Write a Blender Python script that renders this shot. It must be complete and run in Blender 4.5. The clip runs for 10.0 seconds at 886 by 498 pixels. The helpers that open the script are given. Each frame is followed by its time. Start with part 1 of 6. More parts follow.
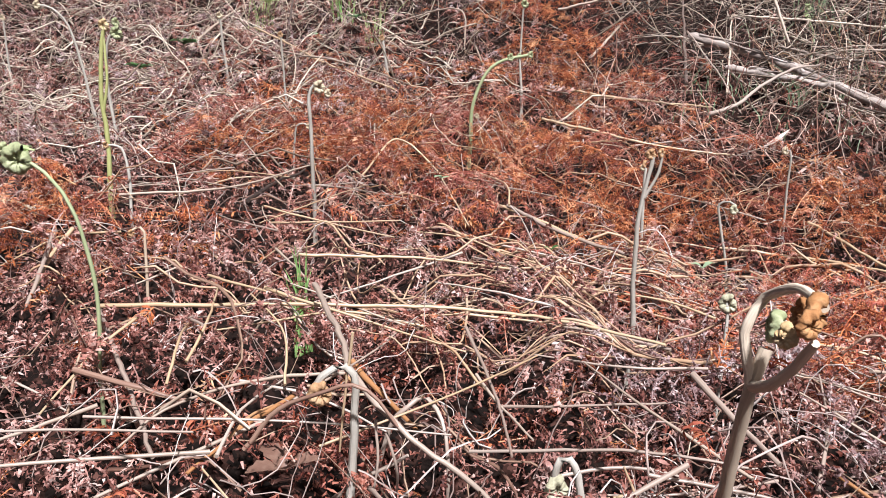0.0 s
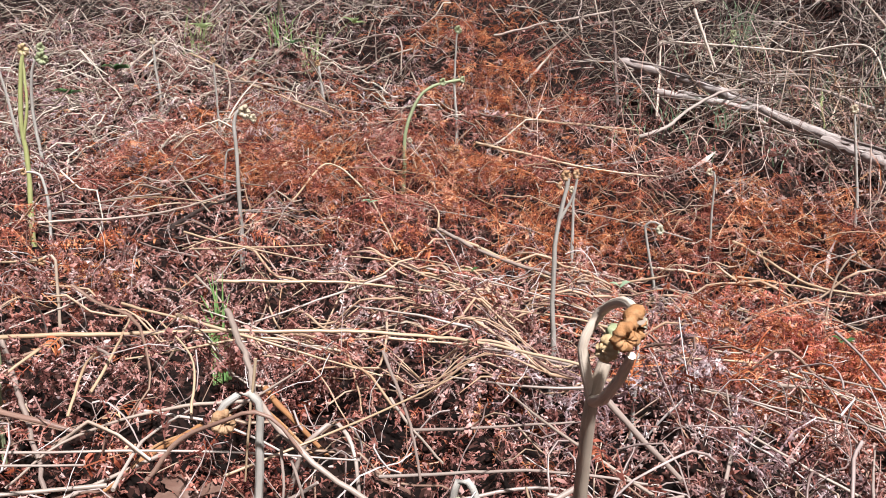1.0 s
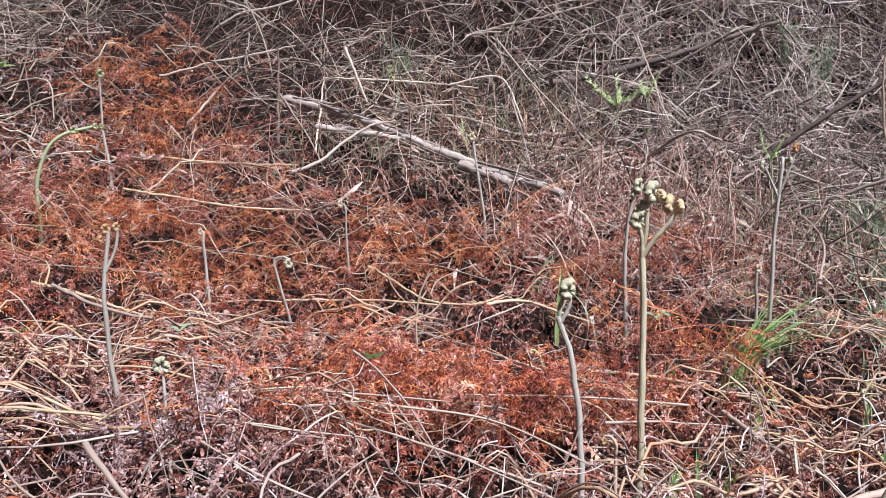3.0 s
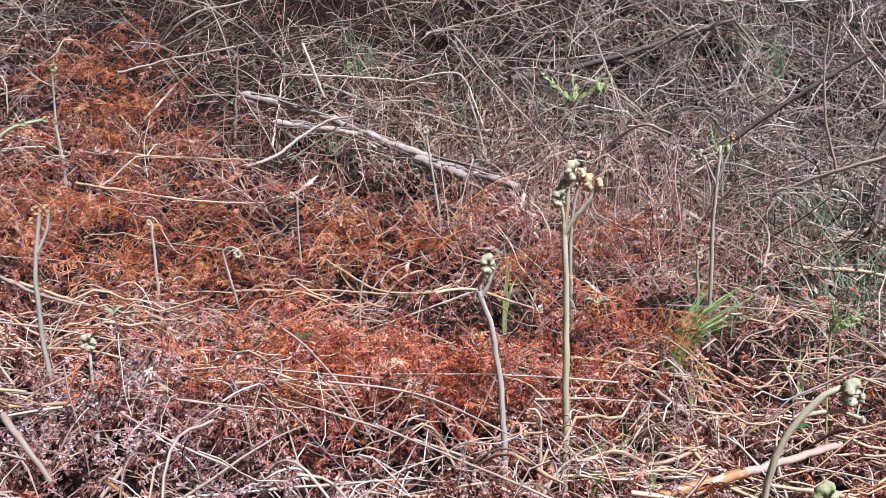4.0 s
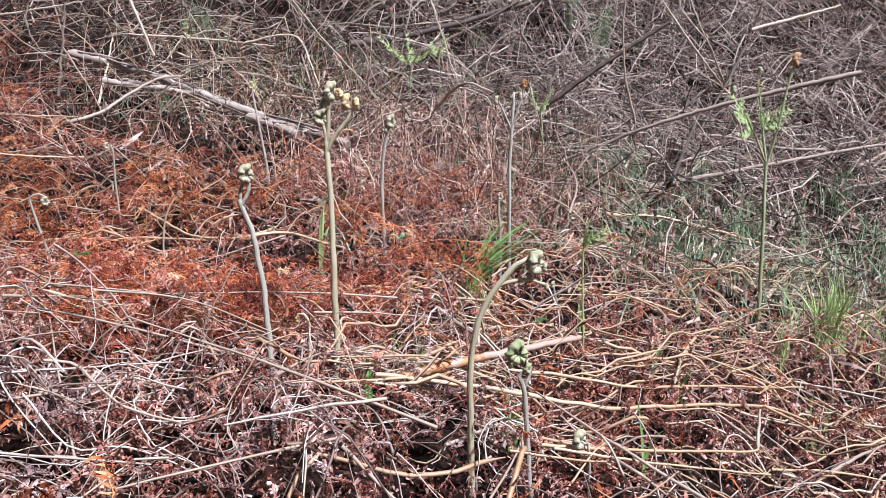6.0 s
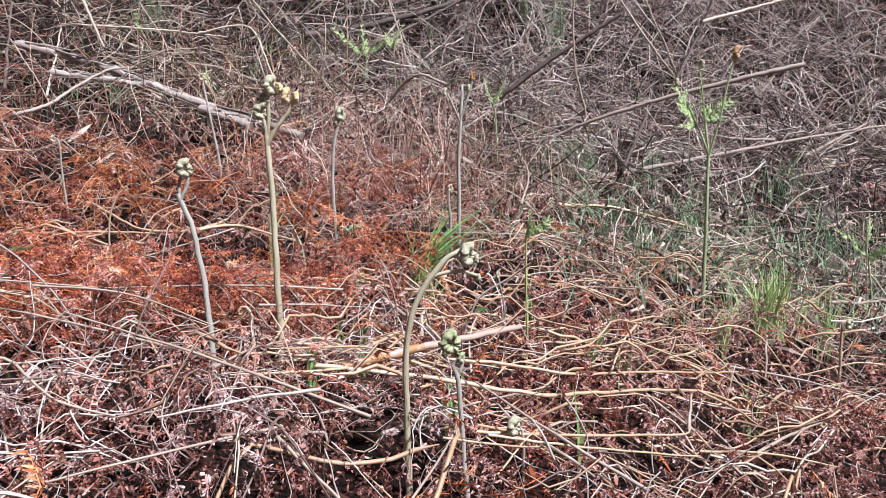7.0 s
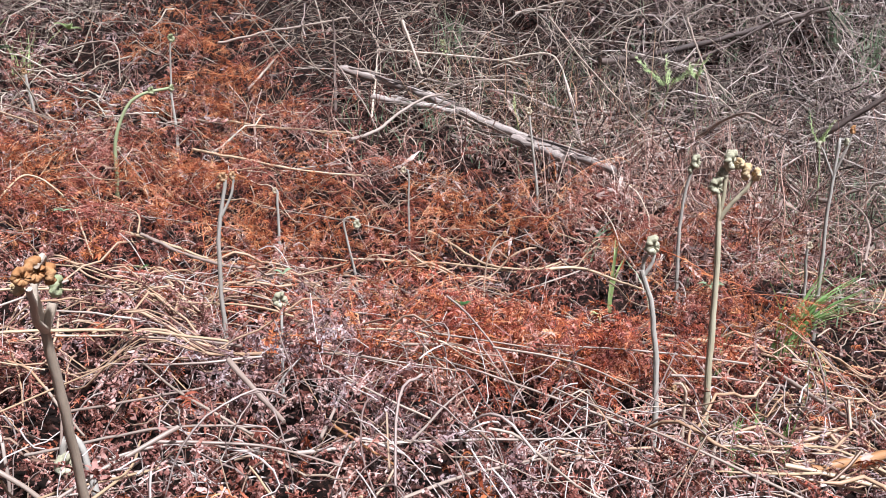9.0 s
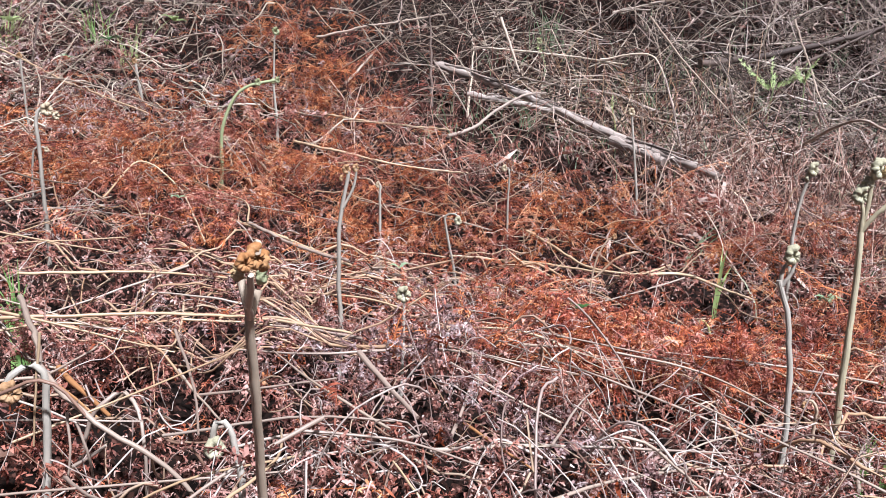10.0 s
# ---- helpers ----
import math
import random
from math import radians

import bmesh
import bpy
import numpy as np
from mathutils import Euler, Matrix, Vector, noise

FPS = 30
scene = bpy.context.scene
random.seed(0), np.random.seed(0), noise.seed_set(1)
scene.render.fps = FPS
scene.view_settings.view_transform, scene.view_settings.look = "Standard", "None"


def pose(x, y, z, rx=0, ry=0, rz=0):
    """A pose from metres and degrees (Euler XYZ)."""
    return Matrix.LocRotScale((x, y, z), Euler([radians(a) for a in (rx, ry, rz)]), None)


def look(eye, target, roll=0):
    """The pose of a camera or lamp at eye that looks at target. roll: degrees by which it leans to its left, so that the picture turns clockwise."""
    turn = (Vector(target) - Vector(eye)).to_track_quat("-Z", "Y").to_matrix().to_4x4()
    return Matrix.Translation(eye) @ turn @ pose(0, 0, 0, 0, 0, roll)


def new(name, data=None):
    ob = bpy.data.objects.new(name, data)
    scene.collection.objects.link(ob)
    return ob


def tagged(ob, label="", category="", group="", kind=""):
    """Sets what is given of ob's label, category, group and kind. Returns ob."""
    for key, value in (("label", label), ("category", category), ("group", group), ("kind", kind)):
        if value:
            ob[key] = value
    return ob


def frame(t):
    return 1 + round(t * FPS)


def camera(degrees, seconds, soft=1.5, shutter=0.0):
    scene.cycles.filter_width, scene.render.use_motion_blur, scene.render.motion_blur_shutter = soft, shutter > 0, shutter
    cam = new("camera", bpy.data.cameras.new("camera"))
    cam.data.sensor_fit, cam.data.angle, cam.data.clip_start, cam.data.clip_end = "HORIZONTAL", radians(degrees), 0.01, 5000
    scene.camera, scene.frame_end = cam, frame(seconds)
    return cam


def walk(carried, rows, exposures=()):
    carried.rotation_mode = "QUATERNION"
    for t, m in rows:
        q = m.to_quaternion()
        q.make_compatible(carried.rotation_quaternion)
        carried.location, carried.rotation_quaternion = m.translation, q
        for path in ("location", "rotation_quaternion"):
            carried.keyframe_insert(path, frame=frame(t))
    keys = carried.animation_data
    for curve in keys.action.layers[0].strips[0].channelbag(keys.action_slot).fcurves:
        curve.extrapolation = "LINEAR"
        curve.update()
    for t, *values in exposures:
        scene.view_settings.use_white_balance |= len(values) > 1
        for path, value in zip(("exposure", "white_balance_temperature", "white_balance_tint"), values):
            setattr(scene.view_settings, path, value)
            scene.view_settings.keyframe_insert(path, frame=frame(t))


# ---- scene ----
cam = camera(56.3, 10.0, soft=0.9)
PATH = [
    (0, (0.111, -0.04, 0.644), (0.057, 1.891, 0.127), 1.1),
    (0.5, (0.105, -0.006, 0.666), (0.125, 1.939, 0.201), 1.1),
    (1, (0.148, -0.038, 0.642), (0.216, 1.908, 0.185), 1.1),
    (1.5, (0.205, -0.084, 0.612), (0.366, 1.854, 0.142), 1.5),
    (2, (0.276, -0.107, 0.625), (0.608, 1.811, 0.165), 0.6),
    (2.5, (0.356, -0.121, 0.668), (0.934, 1.748, 0.25), -0.6),
    (2.7, (0.37, -0.127, 0.673), (0.994, 1.731, 0.272), -0.7),
    (3.8, (0.418, -0.173, 0.652), (1.125, 1.659, 0.272), -0.9),
    (4, (0.428, -0.183, 0.646), (1.149, 1.643, 0.263), -0.8),
    (4.5, (0.445, -0.216, 0.624), (1.223, 1.584, 0.23), -0.5),
    (5, (0.472, -0.256, 0.608), (1.323, 1.508, 0.205), -0.0),
    (5.5, (0.499, -0.301, 0.592), (1.423, 1.424, 0.178), 0.3),
    (6, (0.511, -0.333, 0.576), (1.497, 1.353, 0.147), -0.1),
    (6.2, (0.517, -0.347, 0.573), (1.525, 1.325, 0.138), -0.0),
    (7.3, (0.53, -0.363, 0.595), (1.591, 1.271, 0.142), -0.1),
    (7.5, (0.512, -0.348, 0.609), (1.57, 1.288, 0.159), -0.1),
    (8, (0.468, -0.325, 0.639), (1.507, 1.326, 0.196), -0.1),
    (8.5, (0.391, -0.265, 0.656), (1.276, 1.474, 0.218), 0.3),
    (9, (0.271, -0.198, 0.658), (0.876, 1.657, 0.22), 1.1),
    (9.5, (0.231, -0.17, 0.663), (0.732, 1.716, 0.225), 1.8),
    (10, (0.212, -0.168, 0.653), (0.649, 1.732, 0.206), 2.3),
]
walk(cam, [(t, look(eye, target, roll)) for t, eye, target, roll in PATH], [(0.0, 1.13, 6060, 10), (2.0, 1.07, 5980, 10), (2.8, 1.07, 5730, 10), (8.4, 1.1, 5730, 10), (10.0, 1.12, 5780, 10)])

# ---- light ----
SUN_AZ, SUN_EL = 162.0, 58.0  # degrees from +y towards +x, and above the horizon
world = bpy.data.worlds.new("sky")
scene.world = world
world.use_nodes = True
wn = world.node_tree
sky = wn.nodes.new("ShaderNodeTexSky")
sky.sky_type, sky.sun_disc = "NISHITA", False
sky.air_density, sky.dust_density, sky.ozone_density = 1.0, 8.0, 1.0
sky.sun_elevation, sky.sun_rotation = radians(SUN_EL), radians(SUN_AZ)
wn.links.new(sky.outputs["Color"], wn.nodes["Background"].inputs["Color"])
wn.nodes["Background"].inputs["Strength"].default_value = 0.017
sun = new("sun", bpy.data.lights.new("sun", "SUN"))
sun.data.energy, sun.data.angle, sun.data.color = 4.6, radians(3), (1.0, 0.98, 0.96)
to_sun = Vector((math.sin(radians(SUN_AZ)) * math.cos(radians(SUN_EL)), math.cos(radians(SUN_AZ)) * math.cos(radians(SUN_EL)), math.sin(radians(SUN_EL))))
sun.matrix_world = look(to_sun * 20, (0, 0, 0))

# ---- materials ----


def material(name, stops, rough=0.6, scale=60.0, per_piece=0.7, bump=0.25, sheer=0.0, gloss=0.5, stretch=None, patches=None, clump=0.9):
    """A natural surface: stops of colour chosen per piece, mixed with a coarse and a fine grain; patches: other stops that take over here and there."""
    m = bpy.data.materials.new(name)
    m.use_nodes = True
    n, ln = m.node_tree.nodes, m.node_tree.links
    bsdf = n["Principled BSDF"]
    geo, co = n.new("ShaderNodeNewGeometry"), n.new("ShaderNodeTexCoord")
    mp = n.new("ShaderNodeMapping")
    mp.inputs["Scale"].default_value = stretch or (1, 1, 1)
    ln.new(co.outputs["UV" if stretch else "Object"], mp.inputs["Vector"])
    fine, coarse = n.new("ShaderNodeTexNoise"), n.new("ShaderNodeTexNoise")
    fine.inputs["Scale"].default_value, fine.inputs["Detail"].default_value = scale * 6, 4
    coarse.inputs["Scale"].default_value, coarse.inputs["Detail"].default_value = scale * 0.5, 3
    for t in (fine, coarse):
        ln.new(mp.outputs["Vector"], t.inputs["Vector"])
    mix = n.new("ShaderNodeMath")
    mix.operation = "MULTIPLY_ADD"
    ln.new(geo.outputs["Random Per Island"], mix.inputs[0])
    mix.inputs[1].default_value = per_piece
    grain = n.new("ShaderNodeMath")
    grain.operation = "MULTIPLY_ADD"
    ln.new(fine.outputs["Fac"], grain.inputs[0])
    grain.inputs[1].default_value = 0.45
    half = n.new("ShaderNodeMath")
    half.operation = "MULTIPLY_ADD"
    ln.new(coarse.outputs["Fac"], half.inputs[0])
    half.inputs[1].default_value, half.inputs[2].default_value = clump, 0.27 - clump * 0.5 - per_piece * 0.5
    ln.new(half.outputs[0], grain.inputs[2])
    ln.new(grain.outputs[0], mix.inputs[2])
    colours = []
    for row in (stops, patches) if patches else (stops,):
        ramp = n.new("ShaderNodeValToRGB")
        while len(ramp.color_ramp.elements) < len(row):
            ramp.color_ramp.elements.new(0.5)
        for e, (at, c) in zip(ramp.color_ramp.elements, row):
            e.position, e.color = at, (*c, 1)
        ln.new(mix.outputs[0], ramp.inputs["Fac"])
        colours.append(ramp.outputs["Color"])
    colour = colours[0]
    if patches:
        wide, step, blend = n.new("ShaderNodeTexNoise"), n.new("ShaderNodeMapRange"), n.new("ShaderNodeMix")
        wide.inputs["Scale"].default_value, wide.inputs["Detail"].default_value = 5.5, 3
        ln.new(mp.outputs["Vector"], wide.inputs["Vector"])
        step.inputs["From Min"].default_value, step.inputs["From Max"].default_value = 0.46, 0.60
        ln.new(wide.outputs["Fac"], step.inputs["Value"])
        blend.data_type = "RGBA"
        ln.new(step.outputs["Result"], blend.inputs["Factor"])
        ln.new(colours[0], blend.inputs["A"])
        ln.new(colours[1], blend.inputs["B"])
        colour = blend.outputs["Result"]
    ln.new(colour, bsdf.inputs["Base Color"])
    bsdf.inputs["Roughness"].default_value = rough
    bsdf.inputs["Specular IOR Level"].default_value = gloss
    if bump:
        b = n.new("ShaderNodeBump")
        b.inputs["Strength"].default_value, b.inputs["Distance"].default_value = bump, 0.002
        ln.new(fine.outputs["Fac"], b.inputs["Height"])
        ln.new(b.outputs["Normal"], bsdf.inputs["Normal"])
    if sheer:
        tr, mx = n.new("ShaderNodeBsdfTranslucent"), n.new("ShaderNodeMixShader")
        ln.new(colour, tr.inputs["Color"])
        mx.inputs["Fac"].default_value = sheer
        ln.new(bsdf.outputs[0], mx.inputs[1])
        ln.new(tr.outputs[0], mx.inputs[2])
        ln.new(mx.outputs[0], n["Material Output"].inputs["Surface"])
    return m




def shade_dark_mould(name):
    """Rotted leaf crumbs pressed on soil: small cells of brown and maroon with ragged relief, darkened to hold the
    shade of gaps in the litter.
    """
    m = bpy.data.materials.new(name)
    m.use_nodes = True
    n, ln = m.node_tree.nodes, m.node_tree.links
    bsdf, co = n["Principled BSDF"], n.new("ShaderNodeTexCoord")
    warp, mixv, cells, ramp = n.new("ShaderNodeTexNoise"), n.new("ShaderNodeMix"), n.new("ShaderNodeTexVoronoi"), n.new("ShaderNodeValToRGB")
    warp.inputs["Scale"].default_value, warp.inputs["Detail"].default_value = 60, 3
    mixv.data_type = "RGBA"
    mixv.blend_type = "LINEAR_LIGHT"
    mixv.inputs["Factor"].default_value = 0.012
    cells.inputs["Scale"].default_value = 130
    ln.new(co.outputs["Object"], warp.inputs["Vector"])
    ln.new(co.outputs["Object"], mixv.inputs["A"])
    ln.new(warp.outputs["Color"], mixv.inputs["B"])
    ln.new(mixv.outputs["Result"], cells.inputs["Vector"])
    tone = n.new("ShaderNodeSeparateColor")
    ln.new(cells.outputs["Color"], tone.inputs["Color"])
    ln.new(tone.outputs["Red"], ramp.inputs["Fac"])
    # darker than real mould: shade between the litter is put into these colours
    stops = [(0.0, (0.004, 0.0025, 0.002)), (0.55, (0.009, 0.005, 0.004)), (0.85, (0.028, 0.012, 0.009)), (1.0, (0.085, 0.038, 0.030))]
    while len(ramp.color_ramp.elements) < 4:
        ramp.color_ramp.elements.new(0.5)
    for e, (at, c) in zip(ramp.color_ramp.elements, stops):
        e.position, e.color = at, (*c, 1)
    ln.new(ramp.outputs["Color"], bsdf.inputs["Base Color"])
    bump = n.new("ShaderNodeBump")
    bump.inputs["Strength"].default_value, bump.inputs["Distance"].default_value = 1.0, 0.006
    ln.new(tone.outputs["Green"], bump.inputs["Height"])
    ln.new(bump.outputs["Normal"], bsdf.inputs["Normal"])
    bsdf.inputs["Roughness"].default_value, bsdf.inputs["Specular IOR Level"].default_value = 0.95, 0.1
    return m


SHADE_DARK_SOIL = shade_dark_mould("shade_darkened_soil_and_mould")
RED = material("rust_red_bracken", [(0.05, (0.068, 0.014, 0.008)), (0.35, (0.291, 0.069, 0.029)), (0.65, (0.525, 0.176, 0.066)), (0.95, (0.738, 0.432, 0.238))], 0.6, 36, 0.5, 0, 0.2, 0.2, None, [(0.05, (0.050, 0.013, 0.013)), (0.35, (0.196, 0.047, 0.037)), (0.65, (0.402, 0.135, 0.098)), (0.95, (0.671, 0.420, 0.339))], 2.1)
BROWN = material("purple_brown_bracken", [(0.06, (0.067, 0.021, 0.018)), (0.38, (0.241, 0.095, 0.077)), (0.70, (0.448, 0.253, 0.219)), (1.0, (0.672, 0.518, 0.478))], 0.5, 36, 0.5, 0, 0.15, 0.3, None, [(0.06, (0.050, 0.013, 0.010)), (0.38, (0.213, 0.061, 0.042)), (0.70, (0.414, 0.165, 0.117)), (1.0, (0.582, 0.389, 0.326))], 2.1)
CRIMSON = material("crimson_bracken", [(0.05, (0.067, 0.012, 0.010)), (0.35, (0.265, 0.052, 0.033)), (0.65, (0.486, 0.134, 0.092)), (0.95, (0.707, 0.420, 0.347))], 0.6, 36, 0.5, 0, 0.2, 0.2, None, [(0.05, (0.067, 0.014, 0.009)), (0.35, (0.310, 0.064, 0.026)), (0.65, (0.553, 0.163, 0.059)), (0.95, (0.707, 0.396, 0.230))], 2.1)
TANGLE = material("pinkish_tangled_stems", [(0.08, (0.07, 0.026, 0.020)), (0.4, (0.23, 0.105, 0.080)), (0.7, (0.46, 0.27, 0.21)), (0.95, (0.70, 0.54, 0.46))], 0.55, 10, 1.0, 0, 0, 0.3)
TENDRIL = material("bleached_tendrils", [(0.1, (0.16, 0.100, 0.085)), (0.5, (0.35, 0.265, 0.235)), (0.9, (0.56, 0.48, 0.445))], 0.5, 12, 0.9, 0, 0, 0.5)
STRAWS = material("mixed_straw", [(0.08, (0.102, 0.047, 0.034)), (0.4, (0.240, 0.145, 0.102)), (0.7, (0.351, 0.240, 0.163)), (0.95, (0.471, 0.368, 0.291))], 0.5, 10, 0.95, 0.15, 0, 0.5)
SWATHE = material("warm_tan_straw", [(0.08, (0.16, 0.075, 0.040)), (0.4, (0.33, 0.190, 0.105)), (0.7, (0.43, 0.285, 0.19)), (0.95, (0.58, 0.455, 0.35))], 0.5, 10, 0.95, 0.15, 0, 0.5)
BRUSH = material("dry_brush", [(0.1, (0.022, 0.015, 0.012)), (0.4, (0.092, 0.064, 0.052)), (0.7, (0.24, 0.182, 0.146)), (0.95, (0.50, 0.41, 0.34))], 0.6, 10, 1.0, 0, 0, 0.2)
TWIGS = material("grey_pink_twigs", [(0.08, (0.055, 0.038, 0.034)), (0.4, (0.185, 0.132, 0.118)), (0.7, (0.36, 0.275, 0.245)), (0.95, (0.60, 0.51, 0.46))], 0.6, 10, 1.0, 0, 0, 0.2)
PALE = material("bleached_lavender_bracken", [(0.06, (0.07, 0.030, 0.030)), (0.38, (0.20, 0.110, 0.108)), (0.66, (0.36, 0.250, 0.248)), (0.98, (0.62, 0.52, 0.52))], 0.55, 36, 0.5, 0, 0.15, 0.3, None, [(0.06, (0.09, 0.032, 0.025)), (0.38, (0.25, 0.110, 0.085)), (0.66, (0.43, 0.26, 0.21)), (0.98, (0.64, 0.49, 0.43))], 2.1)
WIRE = material("wiry_straw_stems", [(0.1, (0.16, 0.11, 0.08)), (0.5, (0.36, 0.28, 0.215)), (0.9, (0.58, 0.49, 0.40))], 0.5, 10, 0.9, 0, 0, 0.4)
CHAFF = material("bank_chaff", [(0.08, (0.072, 0.043, 0.038)), (0.4, (0.203, 0.128, 0.109)), (0.75, (0.392, 0.275, 0.239)), (0.97, (0.609, 0.478, 0.420))], 0.6, 10, 0.95, 0, 0.1, 0.2)
GRASS = material("grass", [(0.1, (0.115, 0.237, 0.068)), (0.5, (0.224, 0.396, 0.124)), (0.9, (0.483, 0.627, 0.255))], 0.45, 20, 0.9, 0, 0.3, 0.5)
GRASS_DIM = material("blue_green_grass", [(0.1, (0.11, 0.17, 0.09)), (0.5, (0.20, 0.28, 0.16)), (0.9, (0.38, 0.45, 0.31))], 0.5, 20, 0.9, 0, 0.25, 0.3)
GRASS_LIGHT = material("light_grass", [(0.1, (0.200, 0.284, 0.096)), (0.5, (0.336, 0.441, 0.168)), (0.9, (0.567, 0.651, 0.304))], 0.45, 20, 0.9, 0, 0.3, 0.4)
FROND = material("young_frond_green", [(0.1, (0.226, 0.304, 0.112)), (0.5, (0.392, 0.476, 0.216)), (0.9, (0.598, 0.668, 0.372))], 0.55, 20, 0.8, 0, 0.3, 0.4)
HERB = material("dark_herb_leaf", [(0.1, (0.02, 0.05, 0.015)), (0.5, (0.05, 0.11, 0.03)), (0.9, (0.10, 0.20, 0.05))], 0.35, 30, 0.8, 0.2, 0.15, 0.6)
DEADLEAF = material("brown_broad_leaf", [(0.2, (0.084, 0.042, 0.030)), (0.5, (0.162, 0.090, 0.066)), (0.8, (0.252, 0.168, 0.126))], 0.4, 30, 0.3, 0.4, 0.1, 0.6)
LONG = (1.6, 0.1, 1)  # fibres run along a stalk
STEM = {
    "grey": material("grey_downy_stem", [(0.2, (0.216, 0.185, 0.156)), (0.5, (0.337, 0.301, 0.260)), (0.8, (0.484, 0.450, 0.406))], 0.7, 60, 0.2, 0.5, 0, 0.3, LONG),
    "tan": material("tan_downy_stem", [(0.2, (0.345, 0.265, 0.197)), (0.5, (0.517, 0.413, 0.320)), (0.8, (0.690, 0.579, 0.475))], 0.7, 60, 0.2, 0.5, 0, 0.3, LONG),
    "brown": material("brown_downy_stem", [(0.2, (0.245, 0.164, 0.117)), (0.5, (0.408, 0.293, 0.213)), (0.8, (0.560, 0.450, 0.343))], 0.7, 60, 0.2, 0.5, 0, 0.3, LONG),
    "green": material("green_stem", [(0.2, (0.173, 0.198, 0.094)), (0.5, (0.286, 0.314, 0.170)), (0.8, (0.415, 0.440, 0.283))], 0.6, 60, 0.2, 0.4, 0, 0.35, LONG),
    "olive": material("olive_stem", [(0.2, (0.252, 0.208, 0.138)), (0.5, (0.396, 0.343, 0.232)), (0.8, (0.541, 0.494, 0.360))], 0.65, 60, 0.2, 0.4, 0, 0.35, LONG),
    "yellow": material("yellow_green_stem", [(0.2, (0.224, 0.221, 0.076)), (0.5, (0.362, 0.360, 0.142)), (0.8, (0.484, 0.486, 0.245))], 0.6, 60, 0.2, 0.4, 0, 0.35, LONG),
}
COIL = {
    "grey": material("grey_felted_coil", [(0.2, (0.230, 0.172, 0.115)), (0.5, (0.414, 0.333, 0.230)), (0.8, (0.598, 0.517, 0.391))], 0.85, 60, 0.3, 0.5, 0, 0.2),
    "brown": material("brown_felted_coil", [(0.2, (0.17, 0.09, 0.045)), (0.5, (0.33, 0.19, 0.10)), (0.8, (0.5, 0.35, 0.22))], 0.85, 60, 0.3, 0.5, 0, 0.2),
    "green": material("green_felted_coil", [(0.2, (0.13, 0.145, 0.075)), (0.5, (0.26, 0.275, 0.15)), (0.8, (0.45, 0.46, 0.30))], 0.8, 60, 0.3, 0.5, 0, 0.2),
    "pale": material("pale_felted_coil", [(0.2, (0.155, 0.143, 0.091)), (0.5, (0.330, 0.305, 0.211)), (0.8, (0.557, 0.522, 0.394))], 0.85, 60, 0.3, 0.5, 0, 0.2),
    "yellow": material("ochre_felted_coil", [(0.2, (0.285, 0.177, 0.081)), (0.5, (0.475, 0.335, 0.178)), (0.8, (0.627, 0.502, 0.356))], 0.85, 60, 0.3, 0.5, 0, 0.2),
    "orange": material("orange_felted_coil", [(0.2, (0.143, 0.055, 0.020)), (0.5, (0.319, 0.150, 0.060)), (0.8, (0.517, 0.310, 0.160))], 0.85, 60, 0.3, 0.5, 0, 0.2),
}
